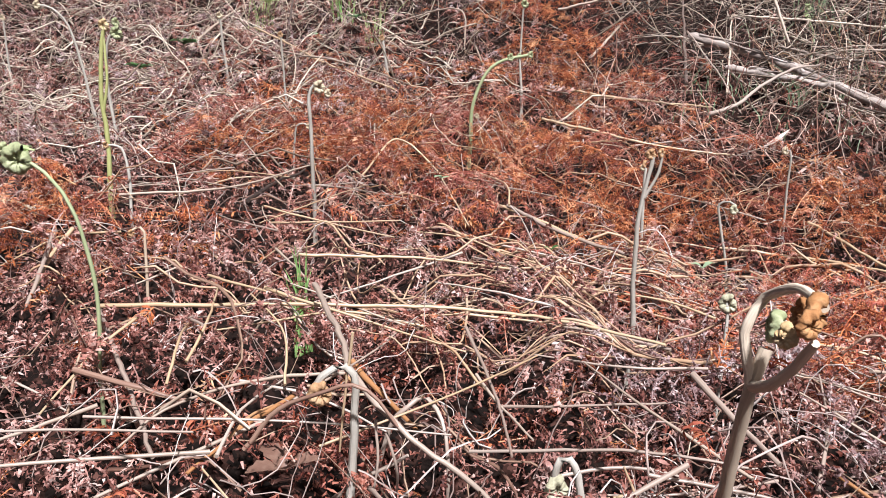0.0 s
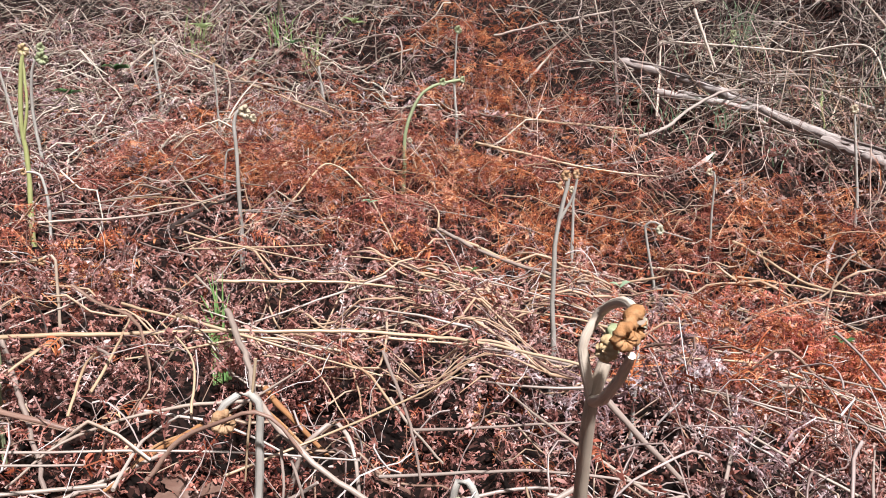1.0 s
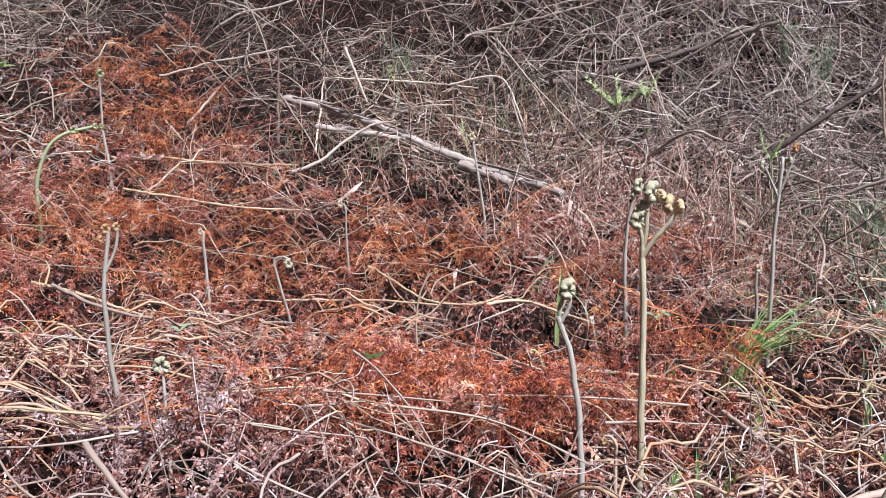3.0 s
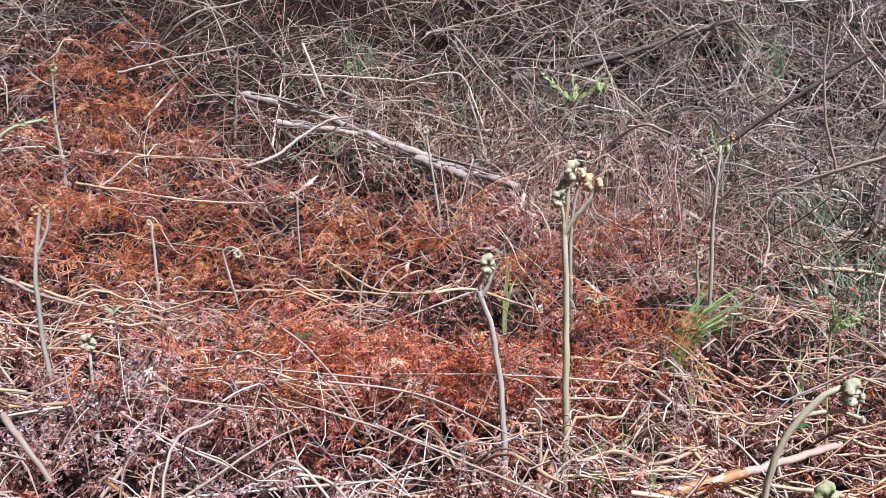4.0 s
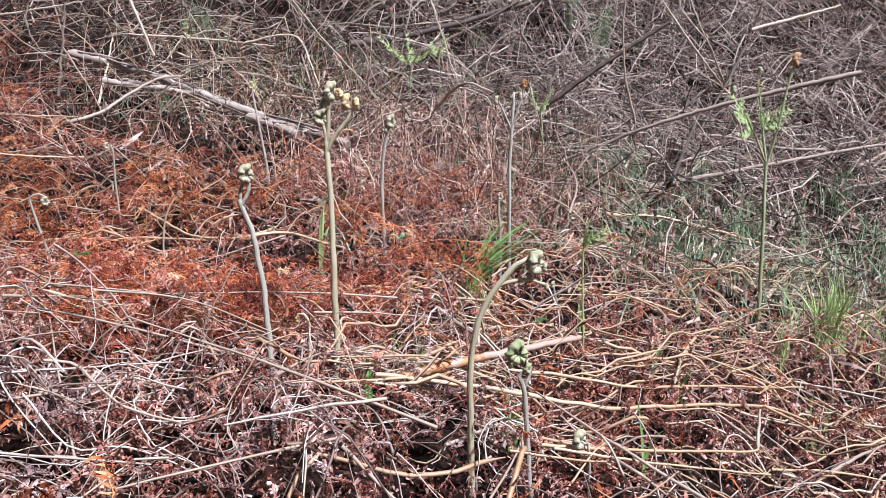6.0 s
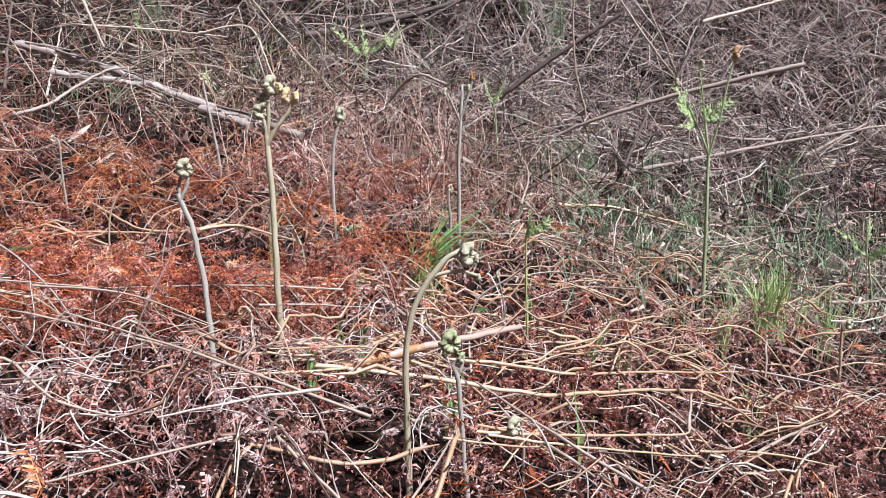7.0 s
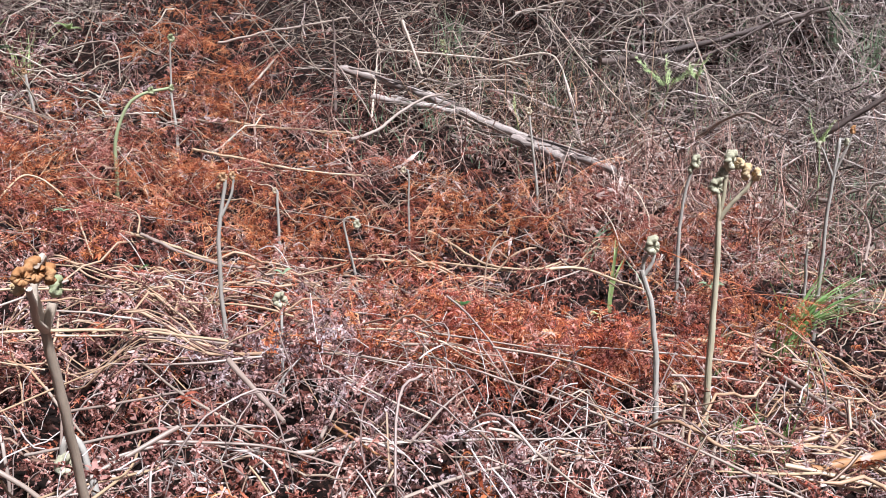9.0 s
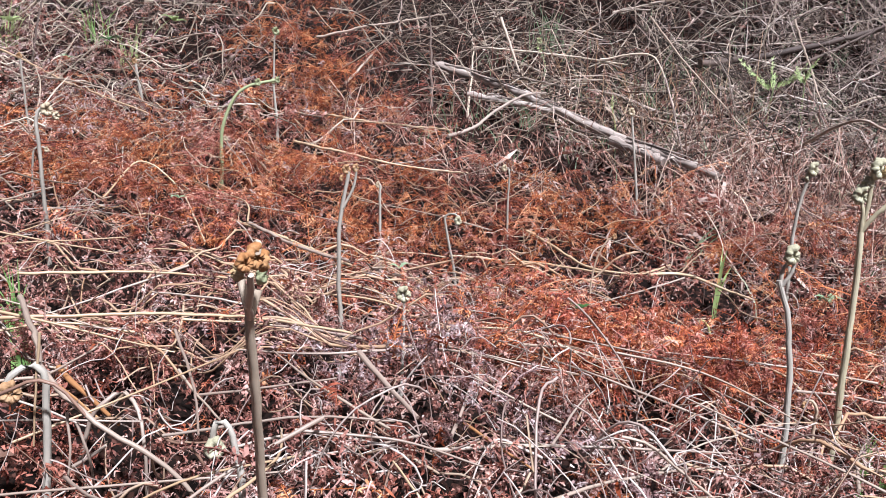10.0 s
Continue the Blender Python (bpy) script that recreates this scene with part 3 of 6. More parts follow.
def loose_leaflets(name, label, count, length, width, depth, reach, power, mat, weight):
    """Single curled leaf pieces that fill the mat between the fronds."""
    at = count if isinstance(count, np.ndarray) else spots(count, reach, weight, power)
    n = len(at)
    ln, wide, curl = rng.uniform(*length, n), rng.uniform(*width, n), rng.normal(0.9, 0.6, n)
    x0 = np.stack([-np.cos(curl), np.zeros(n), np.cos(curl)], -1) * ln[:, None] * 0.5
    z0 = np.stack([-np.abs(np.sin(curl)), np.zeros(n), -np.abs(np.sin(curl))], -1) * ln[:, None] * 0.5
    w = (ln * wide)[:, None] * np.array([0.5, 1.0, 0.15])
    v = np.stack([np.stack([x0, -w, z0], -1), np.stack([x0, w, z0], -1)], 2).reshape(n, 6, 3)
    m = turns(rng.uniform(0, 6.283, n), rng.normal(0, 0.5, n), rng.normal(0, 0.7, n))
    v = np.einsum("nij,nvj->nvi", m, v)
    v += np.column_stack([at, top(at[:, 0], at[:, 1]) + rng.uniform(*depth, n)])[:, None]
    f = (np.array([[0, 1, 3, 2], [2, 3, 5, 4]])[None] + (np.arange(n) * 6)[:, None, None]).reshape(-1, 4)
    tagged(new(name, mesh_of(name, v.reshape(-1, 3), f, mat)), label, "dead bracken", kind="stuff")


def matted(x, y):
    return (0.5 + 0.5 * thickets(x, y)) * (1 - 0.6 * redness(x, y)) * (1 - 0.7 * bareness(x, y))


loose_leaflets("leaflet_litter", "crumbled purple-brown leaflets matted on the ground", 16000, (0.005, 0.0105), (0.08, 0.17), (-0.06, 0.012), 2.6, 0.55, BROWN, matted)
loose_leaflets("leaf_mat", "layer of dead brown leaf pieces under the litter", 38000, (0.006, 0.014), (0.09, 0.2), (-0.07, 0.0), 2.8, 0.6, BROWN, matted)
loose_leaflets("bank_mat", "chaff of dull dead leaves and bark under the brush", 19000, (0.03, 0.10), (0.03, 0.07), (-0.07, 0.03), 6.0, 1.9, CHAFF, lambda x, y: np.max((blot(x, y, 4.1, 2.9, 1.9, 1.4), 0.7 * blot(x, y, 1.8, 2.2, 0.7, 0.6), 0.8 * blot(x, y, 2.7, 1.3, 0.8, 0.7)), axis=0))


def strewn(name, label, category, mat, at, length, radius, steps, sides, bend, curl, lean, lift, yaw, singly=False):
    """Many thin bent stems as one object, or each as a thing of its own."""
    n = len(at)
    ln, r0 = rng.uniform(*length, n), radius[0] + (radius[1] - radius[0]) * rng.uniform(0, 1, n) ** 2
    s = np.linspace(0, 1, steps)
    head, rise = yaw(n), rng.normal(*lean, n)
    da = np.cumsum(rng.normal(0, curl, (n, steps)), axis=1) + bend * rng.normal(0, 1, (n, 1)) * s
    db = np.cumsum(rng.normal(0, curl * 0.7, (n, steps)), axis=1) - bend * np.abs(rng.normal(0, 0.5, (n, 1))) * s
    a, b = head[:, None] + da, rise[:, None] + db
    step = np.stack([np.cos(b) * np.cos(a), np.cos(b) * np.sin(a), np.sin(b)], -1) * (ln / (steps - 1))[:, None, None]
    p = np.cumsum(step, axis=1)
    flat = lean[0] < 0.4
    p -= p.mean(1, keepdims=True) if flat else p[:, :1]
    p[:, :, :2] += at[:, None]
    soil = top(p[:, :, 0], p[:, :, 1])
    if flat:
        p[:, :, 2] += soil * 0.75 + soil.mean(1, keepdims=True) * 0.25 + rng.uniform(*lift, (n, 1))
        p[:, :, 2] = np.maximum(p[:, :, 2], soil - 0.015)
    else:
        p[:, :, 2] += soil[:, :1] - 0.08
    if singly:
        for line, r in zip(p, r0):
            v, f = rings((line - line[0])[None], (r * np.r_[0.2, np.linspace(1.0, 0.6, steps - 2), 0.15])[None], sides)
            ob = new(name, mesh_of(name, v, f, mat, True))
            ob.location = line[0]
            tagged(ob, label, category, group=label)
        return None
    v, f = rings(p, r0[:, None] * np.linspace(1.0, 0.55, steps), sides)
    return tagged(new(name, mesh_of(name, v, f, mat, True)), label, category, kind="stuff")


def across(n):
    return rng.normal(-0.15, 0.75, n) + np.pi * rng.integers(0, 2, n)


def lengthwise(n):
    return rng.normal(-0.35, 0.3, n) + np.pi * rng.integers(0, 2, n)


def anyway(n):
    return rng.uniform(0, 6.283, n)


def in_front(x, y):
    return np.clip(0.5 - 0.22 * redness(x, y) + 0.5 * blot(x, y, 1.6, 0.8, 0.9, 0.5), 0, 1)


def along_log(x, y):
    """The strip that the fallen branch lies in, where little brush stands."""
    return blot(x, y, 1.2, 2.58, 0.8, 0.26, -0.97)


def tangle(x, y):
    """A springy heap of pinkish strands beyond the red fronds, thinner round the fallen branch."""
    return np.maximum(np.maximum(blot(x, y, 1.95, 2.05, 0.5, 0.5), 0.8 * blot(x, y, 1.55, 2.25, 0.35, 0.25)), 0.5 * blot(x, y, 1.2, 2.6, 0.7, 0.42, -0.3))


strewn("straw_litter", "bent straw-coloured dead bracken stalks strewn over the slope", "dead stalks", STRAWS, spots(1200, 4.4, in_front, 0.95), (0.05, 0.30), (0.0007, 0.0027), 10, 3, 0.9, 0.08, (0.02, 0.2), (-0.03, 0.022), across)
strewn("tan_straw", "warm tan straw lying in a swathe on the litter", "straw", SWATHE, spots(290, 3.2, lambda x, y: (1 - 0.7 * redness(x, y)) * np.max((blot(x, y, 1.75, 0.75, 0.85, 0.5, 0.2), blot(x, y, 0.5, 1.38, 0.75, 0.22, 0.5), blot(x, y, 0.17, 0.87, 0.22, 0.12)), axis=0), 0.9), (0.12, 0.4), (0.0009, 0.0030), 14, 5, 0.8, 0.05, (0.0, 0.1), (-0.016, 0.022), lengthwise, True)
strewn("slope_straw", "pale straw and stalks over the upper slope", "dead stalks", WIRE, spots(1400, 5.2, upper, 1.7), (0.08, 0.4), (0.001, 0.0045), 7, 3, 0.9, 0.15, (0.05, 0.35), (-0.02, 0.05), across)
strewn("tendril_litter", "bleached curly dead leaf stalks over the litter", "dead stalks", TENDRIL, spots(2300, 3.6, lambda x, y: np.clip((0.7 - 0.2 * redness(x, y)) * (1 - 0.4 * bareness(x, y)) + blot(x, y, 0.8, 0.5, 0.35, 0.25), 0, 1), 0.8), (0.04, 0.16), (0.0006, 0.0014), 9, 3, 1.8, 0.22, (0.05, 0.35), (-0.012, 0.03), anyway)
strewn("red_straw", "thin straw-coloured strands lying over the red fronds", "dead stalks", SWATHE, spots(200, 3.6, lambda x, y: np.clip(redness(x, y) - 0.2, 0, 1) * (y > 1.3), 1.2), (0.08, 0.34), (0.0007, 0.0023), 11, 3, 1.2, 0.09, (0.03, 0.2), (0.005, 0.05), across)
strewn("pale_tendrils", "whitish wiry tendrils looped over the lower litter", "dead stalks", TENDRIL, spots(120, 2.0, lambda x, y: np.max((blot(x, y, 0.78, 0.52, 0.4, 0.26), 0.7 * blot(x, y, 0.55, 0.42, 0.3, 0.2), 0.4 * blot(x, y, 1.3, 0.4, 0.5, 0.25)), axis=0), 0.8), (0.08, 0.28), (0.0007, 0.0017), 15, 4, 2.6, 0.07, (0.08, 0.35), (-0.01, 0.03), anyway)
strewn("dry_tangle", "springy tangle of curly pinkish-tan dead stems", "dry brush", TANGLE, spots(2700, 4.4, lambda x, y: tangle(x, y) * (1 - 0.8 * along_log(x, y)), 1.4), (0.12, 0.38), (0.0008, 0.0027), 9, 3, 1.7, 0.26, (0.5, 0.55), (0, 0), anyway)
strewn("brush", "tangled grey-brown dry stems on the bank", "dry brush", BRUSH, spots(8200, 6.5, lambda x, y: thickets(x, y) * np.clip(bareness(x, y) - 0.1, 0, 1) * np.where((x > 2.0) & (y < 1.7), 0.2, 1.0) * np.where(x + y < 3.2, 0.15, 1.0) * (1 - 0.9 * along_log(x, y)), 1.4), (0.10, 0.42), (0.0007, 0.0036), 5, 3, 1.3, 0.2, (0.6, 0.5), (0, 0), anyway)
strewn("fallen_brush", "grey-brown dry stems lying across the bank", "dry brush", BRUSH, spots(8600, 6.5, lambda x, y: (0.15 + 0.85 * thickets(x, y)) * np.clip(bareness(x, y) - 0.12, 0, 1) * np.where((x > 2.0) & (y < 1.7), 0.4, 1.0) * (1 - 0.45 * along_log(x, y)), 1.4), (0.10, 0.5), (0.0007, 0.0036), 5, 3, 1.0, 0.17, (0.08, 0.3), (-0.02, 0.10), across)

strewn("bank_brush", "dense reddish-grey dry stems on the upper bank", "dry brush", TWIGS, spots(5600, 6.0, lambda x, y: thickets(x, y) * blot(x, y, 4.1, 2.9, 1.7, 1.2), 1.9), (0.10, 0.5), (0.0009, 0.0042), 5, 3, 1.1, 0.18, (0.3, 0.5), (-0.05, 0.12), across)

strewn("hanging_sheaf", "tan sheaf of long dead grass hanging over the fallen branch", "dead grass", SWATHE, spots(240, 4.2, lambda x, y: np.maximum(blot(x, y, 1.72, 2.75, 0.3, 0.28), 0.5 * blot(x, y, 1.45, 3.0, 0.3, 0.25)), 1.5), (0.15, 0.42), (0.0009, 0.0030), 9, 3, 1.5, 0.16, (0.75, 0.35), (0, 0), anyway)
strewn("wiry_stem", "long wiry straw-coloured stem standing out of the brush", "dead stalk", WIRE, spots(190, 6.0, lambda x, y: np.clip(bareness(x, y) - 0.2, 0, 1) * (y > 1.5) * (1 - 0.8 * along_log(x, y)), 1.8), (0.3, 0.75), (0.0012, 0.0042), 12, 4, 0.9, 0.12, (0.8, 0.4), (0, 0), anyway, True)



def around(count):
    """Places on the slope beside and behind the walk."""
    a, r = rng.uniform(1.5, 2 * math.pi - 0.7, count), 0.3 + 4.7 * rng.uniform(0, 1, count) ** 0.6
    return np.stack([0.3 + r * np.sin(a), -0.3 + r * np.cos(a)], -1)


loose_leaflets("surrounding_litter", "brown dead leaves over the slope beside the path", around(15000), (0.03, 0.07), (0.08, 0.2), (-0.07, -0.03), 0, 0, BROWN, None)
strewn("surrounding_straw", "dead stalks strewn over the slope beside the path", "dead stalks", STRAWS, around(1100), (0.15, 0.5), (0.0015, 0.004), 6, 3, 0.9, 0.1, (0.0, 0.1), (-0.06, -0.03), across)

# ---- croziers: young bracken shoots ----


def coil_mesh(size, mat, facing, seed):
    """A rolled-up young frond: one spiral that thins inwards, set with two rows of plump folded leaflets."""
    r = np.random.default_rng(seed)
    n, sides = 54, 12
    th = np.linspace(0, 2 * math.pi * 1.5, n)
    rad = size * 0.72 * (1 - 0.88 * th / th[-1])
    line = np.stack([rad * np.cos(th + 1.2), np.linspace(-0.1, 0.16, n) * size, rad * np.sin(th + 1.2)], -1)
    v, f = rings(line[None], (size * np.linspace(0.37, 0.26, n) * np.r_[0.6, np.ones(n - 4), 0.8, 0.5, 0.1])[None], sides)
    c = np.repeat(line, sides, axis=0)
    k, a = np.repeat(np.arange(n), sides), np.tile(np.arange(sides) * 2 * np.pi / sides, n)
    p, row = r.uniform(0, 6), np.cos(a + r.uniform(-0.3, 0.3))
    lobe = (0.5 + 0.5 * np.sin(k * 2 * np.pi / r.uniform(4.2, 5.4) + p + np.where(row > 0, 0, 2.6))) ** 1.3
    knob = 0.84 + 0.46 * lobe * np.abs(row) ** 0.8 + 0.09 * np.sin(2 * a + k * 0.9) + r.normal(0, 0.04, len(k))
    v = c + (v - c) * knob[:, None]
    q, e = math.cos(facing), math.sin(facing)
    v = v @ np.array([[q, e, 0], [-e, q, 0], [0, 0, 1]])
    return mesh_of("coil", v, f, mat, True)


def stalk_mesh(name, line, r0, r1, mat, seed, sides=9, count=26):
    r = np.random.default_rng(seed)
    p = glide(line, count)
    drift = np.cumsum(r.normal(0, r0 * (0.1 if name in ("stem", "arm") else 0.22), (count, 3)), axis=0)
    p += drift - np.linspace(0, 1, count)[:, None] * drift[-1] if r0 < 0.006 and "stick" not in name and name != "bark_strip" else r.normal(0, r0 * 0.12, (count, 3))
    rad = np.linspace(r0, r1, count) * (1 + r.normal(0, 0.16 if name == "fallen_log" else 0.035 if r0 < 0.008 else 0.05, count))
    v, f = rings(p[None], rad[None], sides)
    ends = [(np.array([*v[:sides], p[0]]), np.array([[sides, (k + 1) % sides, k, k] for k in range(sides)])), (np.array([*v[-sides:], p[-1]]), np.array([[sides, k, (k + 1) % sides, (k + 1) % sides] for k in range(sides)]))]
    f3 = np.concatenate([f[:, [0, 1, 2]], f[:, [0, 2, 3]]])
    far = np.r_[0, np.cumsum(np.linalg.norm(np.diff(p, axis=0), axis=1))] + r.uniform(0, 5)
    uv = np.stack([np.tile(np.abs(np.arange(sides) / sides - 0.5) * 6.283 * r0 + r.uniform(0, 1), count), np.repeat(far, sides)], -1)
    v, f = join([(v, f3)] + [(e, g[:, :3]) for e, g in ends])
    uv = np.vstack([uv, np.tile(uv[0], (sides + 1, 1)), np.tile(uv[-1], (sides + 1, 1))])
    me = mesh_of(name, v, f, mat, True)
    me.uv_layers.new(name="along").data.foreach_set("uv", uv[f.ravel()].astype(np.float32).ravel())
    return me


def crozier(label, line, r, colour, arms=(), heads=()):
    """A young bracken shoot: a downy stem that stands in the litter, its arms and its rolled-up heads."""
    line = np.array(line, float)
    if heads:
        crown = min((np.array(h[0]) for h in heads), key=lambda h: np.linalg.norm(h - line[-1]))
        if 0.004 < np.linalg.norm(crown - line[-1]) < 0.03:
            line = np.vstack([line, line[-1] * 0.35 + crown * 0.65])
    base = line[0].copy()
    foot = base.copy()
    foot[2] = min(float(top(base[0], base[1])), base[2]) - 0.085
    seed = int(abs(base[0]) * 1000 + abs(base[1]) * 77777) % 99991
    ob = holder("bracken_crozier", tuple(foot), label, "fern crozier", "bracken croziers")
    part("stem", stalk_mesh("stem", np.vstack([foot, line]) - foot, r * 0.98, r * 0.68, STEM[colour], seed), ob)
    for k, arm in enumerate(arms):
        part("arm", stalk_mesh("arm", np.array(arm) - foot, r * 0.58, r * 0.42, STEM[colour], seed + k, 8, 16), ob)
    for k, (at, size, tint) in enumerate(heads):
        h = part("coil", coil_mesh(size, COIL[tint], 0.5 * k - 0.3 + (seed % 7) * 0.1, seed + 31 * k), ob, tint + " felted rolled-up frond tip")
        h.location = Vector(at) - Vector(foot)
    return ob


crozier("grey-brown downy bracken shoot with rolled-up tips, in litter", [(-0.18, 1.508, 0.298), (-0.183, 1.508, 0.39), (-0.185, 1.508, 0.475), (-0.187, 1.508, 0.512), (-0.18, 1.508, 0.535), (-0.166, 1.508, 0.542)], 0.0046, "grey", [], [((-0.165, 1.508, 0.532), 0.0143, "grey"), ((-0.151, 1.509, 0.521), 0.0091, "grey")])
crozier("grey-brown downy bracken shoot with rolled-up tips, in litter", [(-0.327, 2.019, 0.317), (-0.322, 2.019, 0.369), (-0.316, 2.019, 0.4), (-0.296, 2.02, 0.406)], 0.0032, "grey", [], [((-0.288, 2.02, 0.399), 0.0077, "grey")])
crozier("green bracken shoot arching over the red litter", [(0.114, 2.221, 0.296), (0.116, 2.221, 0.361), (0.12, 2.221, 0.437), (0.137, 2.222, 0.49), (0.165, 2.223, 0.54), (0.205, 2.224, 0.564), (0.242, 2.225, 0.572), (0.269, 2.225, 0.578)], 0.0058, "green", [], [((0.22, 2.224, 0.569), 0.0121, "green"), ((0.272, 2.226, 0.577), 0.0102, "green")])
crozier("grey-brown downy bracken shoot with rolled-up tips, in litter", [(0.197, 2.112, 0.315), (0.175, 2.111, 0.361), (0.144, 2.11, 0.402), (0.133, 2.11, 0.422)], 0.0018, "grey", [], [((0.133, 2.11, 0.425), 0.008, "grey")])
crozier("grey bracken shoot forked into three brown coils", [(0.326, 0.963, 0.277), (0.323, 0.963, 0.353), (0.324, 0.963, 0.412), (0.328, 0.963, 0.447), (0.332, 0.963, 0.479), (0.335, 0.963, 0.498)], 0.0038, "grey", [[(0.328, 0.963, 0.447), (0.339, 0.963, 0.47), (0.345, 0.963, 0.489), (0.345, 0.963, 0.502)]], [((0.333, 0.963, 0.5), 0.0078, "brown"), ((0.345, 0.963, 0.502), 0.0069, "brown"), ((0.325, 0.963, 0.488), 0.0052, "brown")])
crozier("grey-brown downy bracken shoot with rolled-up tips, in litter", [(0.496, 1.739, 0.203), (0.495, 1.74, 0.285), (0.493, 1.74, 0.343), (0.495, 1.739, 0.362)], 0.0042, "grey", [], [((0.49, 1.741, 0.36), 0.0084, "grey")])
crozier("grey-brown downy bracken shoot with rolled-up tips, in litter", [(0.666, 1.658, 0.138), (0.653, 1.662, 0.212), (0.639, 1.666, 0.277), (0.637, 1.667, 0.3), (0.654, 1.661, 0.307), (0.671, 1.656, 0.297)], 0.0035, "grey", [], [((0.666, 1.658, 0.289), 0.0122, "pale")])
crozier("grey-brown downy bracken shoot with rolled-up tips, in litter", [(0.846, 1.849, 0.206), (0.843, 1.85, 0.295), (0.843, 1.85, 0.373), (0.837, 1.852, 0.391)], 0.0032, "grey", [], [((0.831, 1.854, 0.387), 0.0102, "grey")])
crozier("brown downy bracken shoot with a curled tip, in litter", [(0.825, 1.24, 0.18), (0.825, 1.24, 0.252), (0.831, 1.238, 0.299), (0.844, 1.234, 0.332), (0.856, 1.231, 0.343)], 0.0023, "brown", [], [((0.86, 1.229, 0.344), 0.0062, "brown")])
crozier("grey-brown downy bracken shoot with rolled-up tips, in litter", [(1.308, 2.07, 0.274), (1.296, 2.073, 0.36), (1.282, 2.078, 0.457), (1.274, 2.08, 0.518)], 0.0045, "grey", [], [((1.274, 2.08, 0.524), 0.0138, "grey")])
crozier("green bracken shoot bowed over with a fat green coil", [(-0.263, 0.739, 0.297), (-0.259, 0.739, 0.343), (-0.259, 0.739, 0.391), (-0.266, 0.739, 0.438), (-0.278, 0.738, 0.475), (-0.294, 0.738, 0.498), (-0.307, 0.738, 0.509), (-0.319, 0.737, 0.516)], 0.0025, "green", [], [((-0.32, 0.737, 0.513), 0.0174, "green"), ((-0.333, 0.737, 0.523), 0.0077, "green")])
crozier("yellow-green bracken shoot with a rolled-up tip", [(-0.668, 1.722, 0.3), (-0.667, 1.722, 0.394), (-0.671, 1.722, 0.478), (-0.668, 1.722, 0.549), (-0.66, 1.722, 0.607), (-0.654, 1.722, 0.63)], 0.0059, "yellow", [[(-0.669, 1.722, 0.454), (-0.657, 1.722, 0.514), (-0.657, 1.722, 0.572), (-0.657, 1.722, 0.613)]], [((-0.652, 1.722, 0.634), 0.0148, "yellow")])
crozier("grey-brown downy bracken shoot with rolled-up tips, in litter", [(-0.934, 2.392, 0.319), (-0.945, 2.392, 0.415), (-0.949, 2.392, 0.497), (-0.939, 2.392, 0.577), (-0.919, 2.392, 0.617)], 0.0055, "grey", [], [((-0.907, 2.393, 0.609), 0.0222, "green"), ((-0.909, 2.393, 0.64), 0.0141, "green")])
crozier("grey-brown downy bracken shoot with rolled-up tips, in litter", [(-0.965, 2.348, 0.312), (-0.983, 2.347, 0.418), (-1.004, 2.346, 0.545), (-1.028, 2.346, 0.63), (-1.063, 2.345, 0.671), (-1.101, 2.344, 0.685)], 0.0045, "grey", [], [((-1.108, 2.344, 0.682), 0.0139, "grey")])
crozier("grey-brown downy bracken shoot with rolled-up tips, in litter", [(-0.533, 1.499, 0.302), (-0.532, 1.499, 0.361), (-0.537, 1.499, 0.399), (-0.546, 1.499, 0.415), (-0.567, 1.498, 0.418)], 0.0035, "grey", [], [((-0.571, 1.498, 0.417), 0.0078, "brown")])
crozier("brown downy bracken shoot with a curled tip, in litter", [(-0.317, 1.014, 0.304), (-0.316, 1.014, 0.344), (-0.316, 1.014, 0.374), (-0.323, 1.014, 0.381), (-0.333, 1.013, 0.375)], 0.0025, "brown", [], [((-0.332, 1.013, 0.372), 0.0059, "brown")])
crozier("tall grey-brown bracken shoot with an orange and green clenched tip", [(0.22, 0.32, 0.289), (0.217, 0.297, 0.345), (0.214, 0.274, 0.4), (0.211, 0.251, 0.455), (0.209, 0.231, 0.502), (0.208, 0.22, 0.529)], 0.0035, "tan", [[(0.208, 0.22, 0.529), (0.208, 0.197, 0.542), (0.209, 0.179, 0.561)], [(0.208, 0.22, 0.529), (0.204, 0.221, 0.549), (0.205, 0.22, 0.553), (0.21, 0.221, 0.561), (0.212, 0.203, 0.57), (0.212, 0.183, 0.57)]], [((0.207, 0.179, 0.566), 0.0050, "orange"), ((0.211, 0.186, 0.567), 0.0068, "orange"), ((0.214, 0.222, 0.55), 0.0062, "green"), ((0.214, 0.202, 0.561), 0.0058, "orange"), ((0.203, 0.186, 0.560), 0.0045, "yellow")])
crozier("grey bracken shoot bent over with a pale hanging coil", [(0.015, 0.6, 0.235), (0.019, 0.6, 0.29), (0.021, 0.6, 0.332), (0.022, 0.6, 0.353), (0.018, 0.6, 0.366), (0.008, 0.6, 0.369), (-0.004, 0.599, 0.362), (-0.014, 0.599, 0.347)], 0.0046, "grey", [], [((-0.007, 0.599, 0.343), 0.0131, "brown")])
crozier("grey-brown downy bracken shoot with rolled-up tips, in litter", [(0.197, 0.458, 0.313), (0.194, 0.459, 0.333), (0.19, 0.46, 0.355), (0.185, 0.461, 0.367), (0.179, 0.462, 0.365), (0.175, 0.463, 0.352)], 0.0036, "grey", [], [((0.178, 0.463, 0.343), 0.011, "pale")])
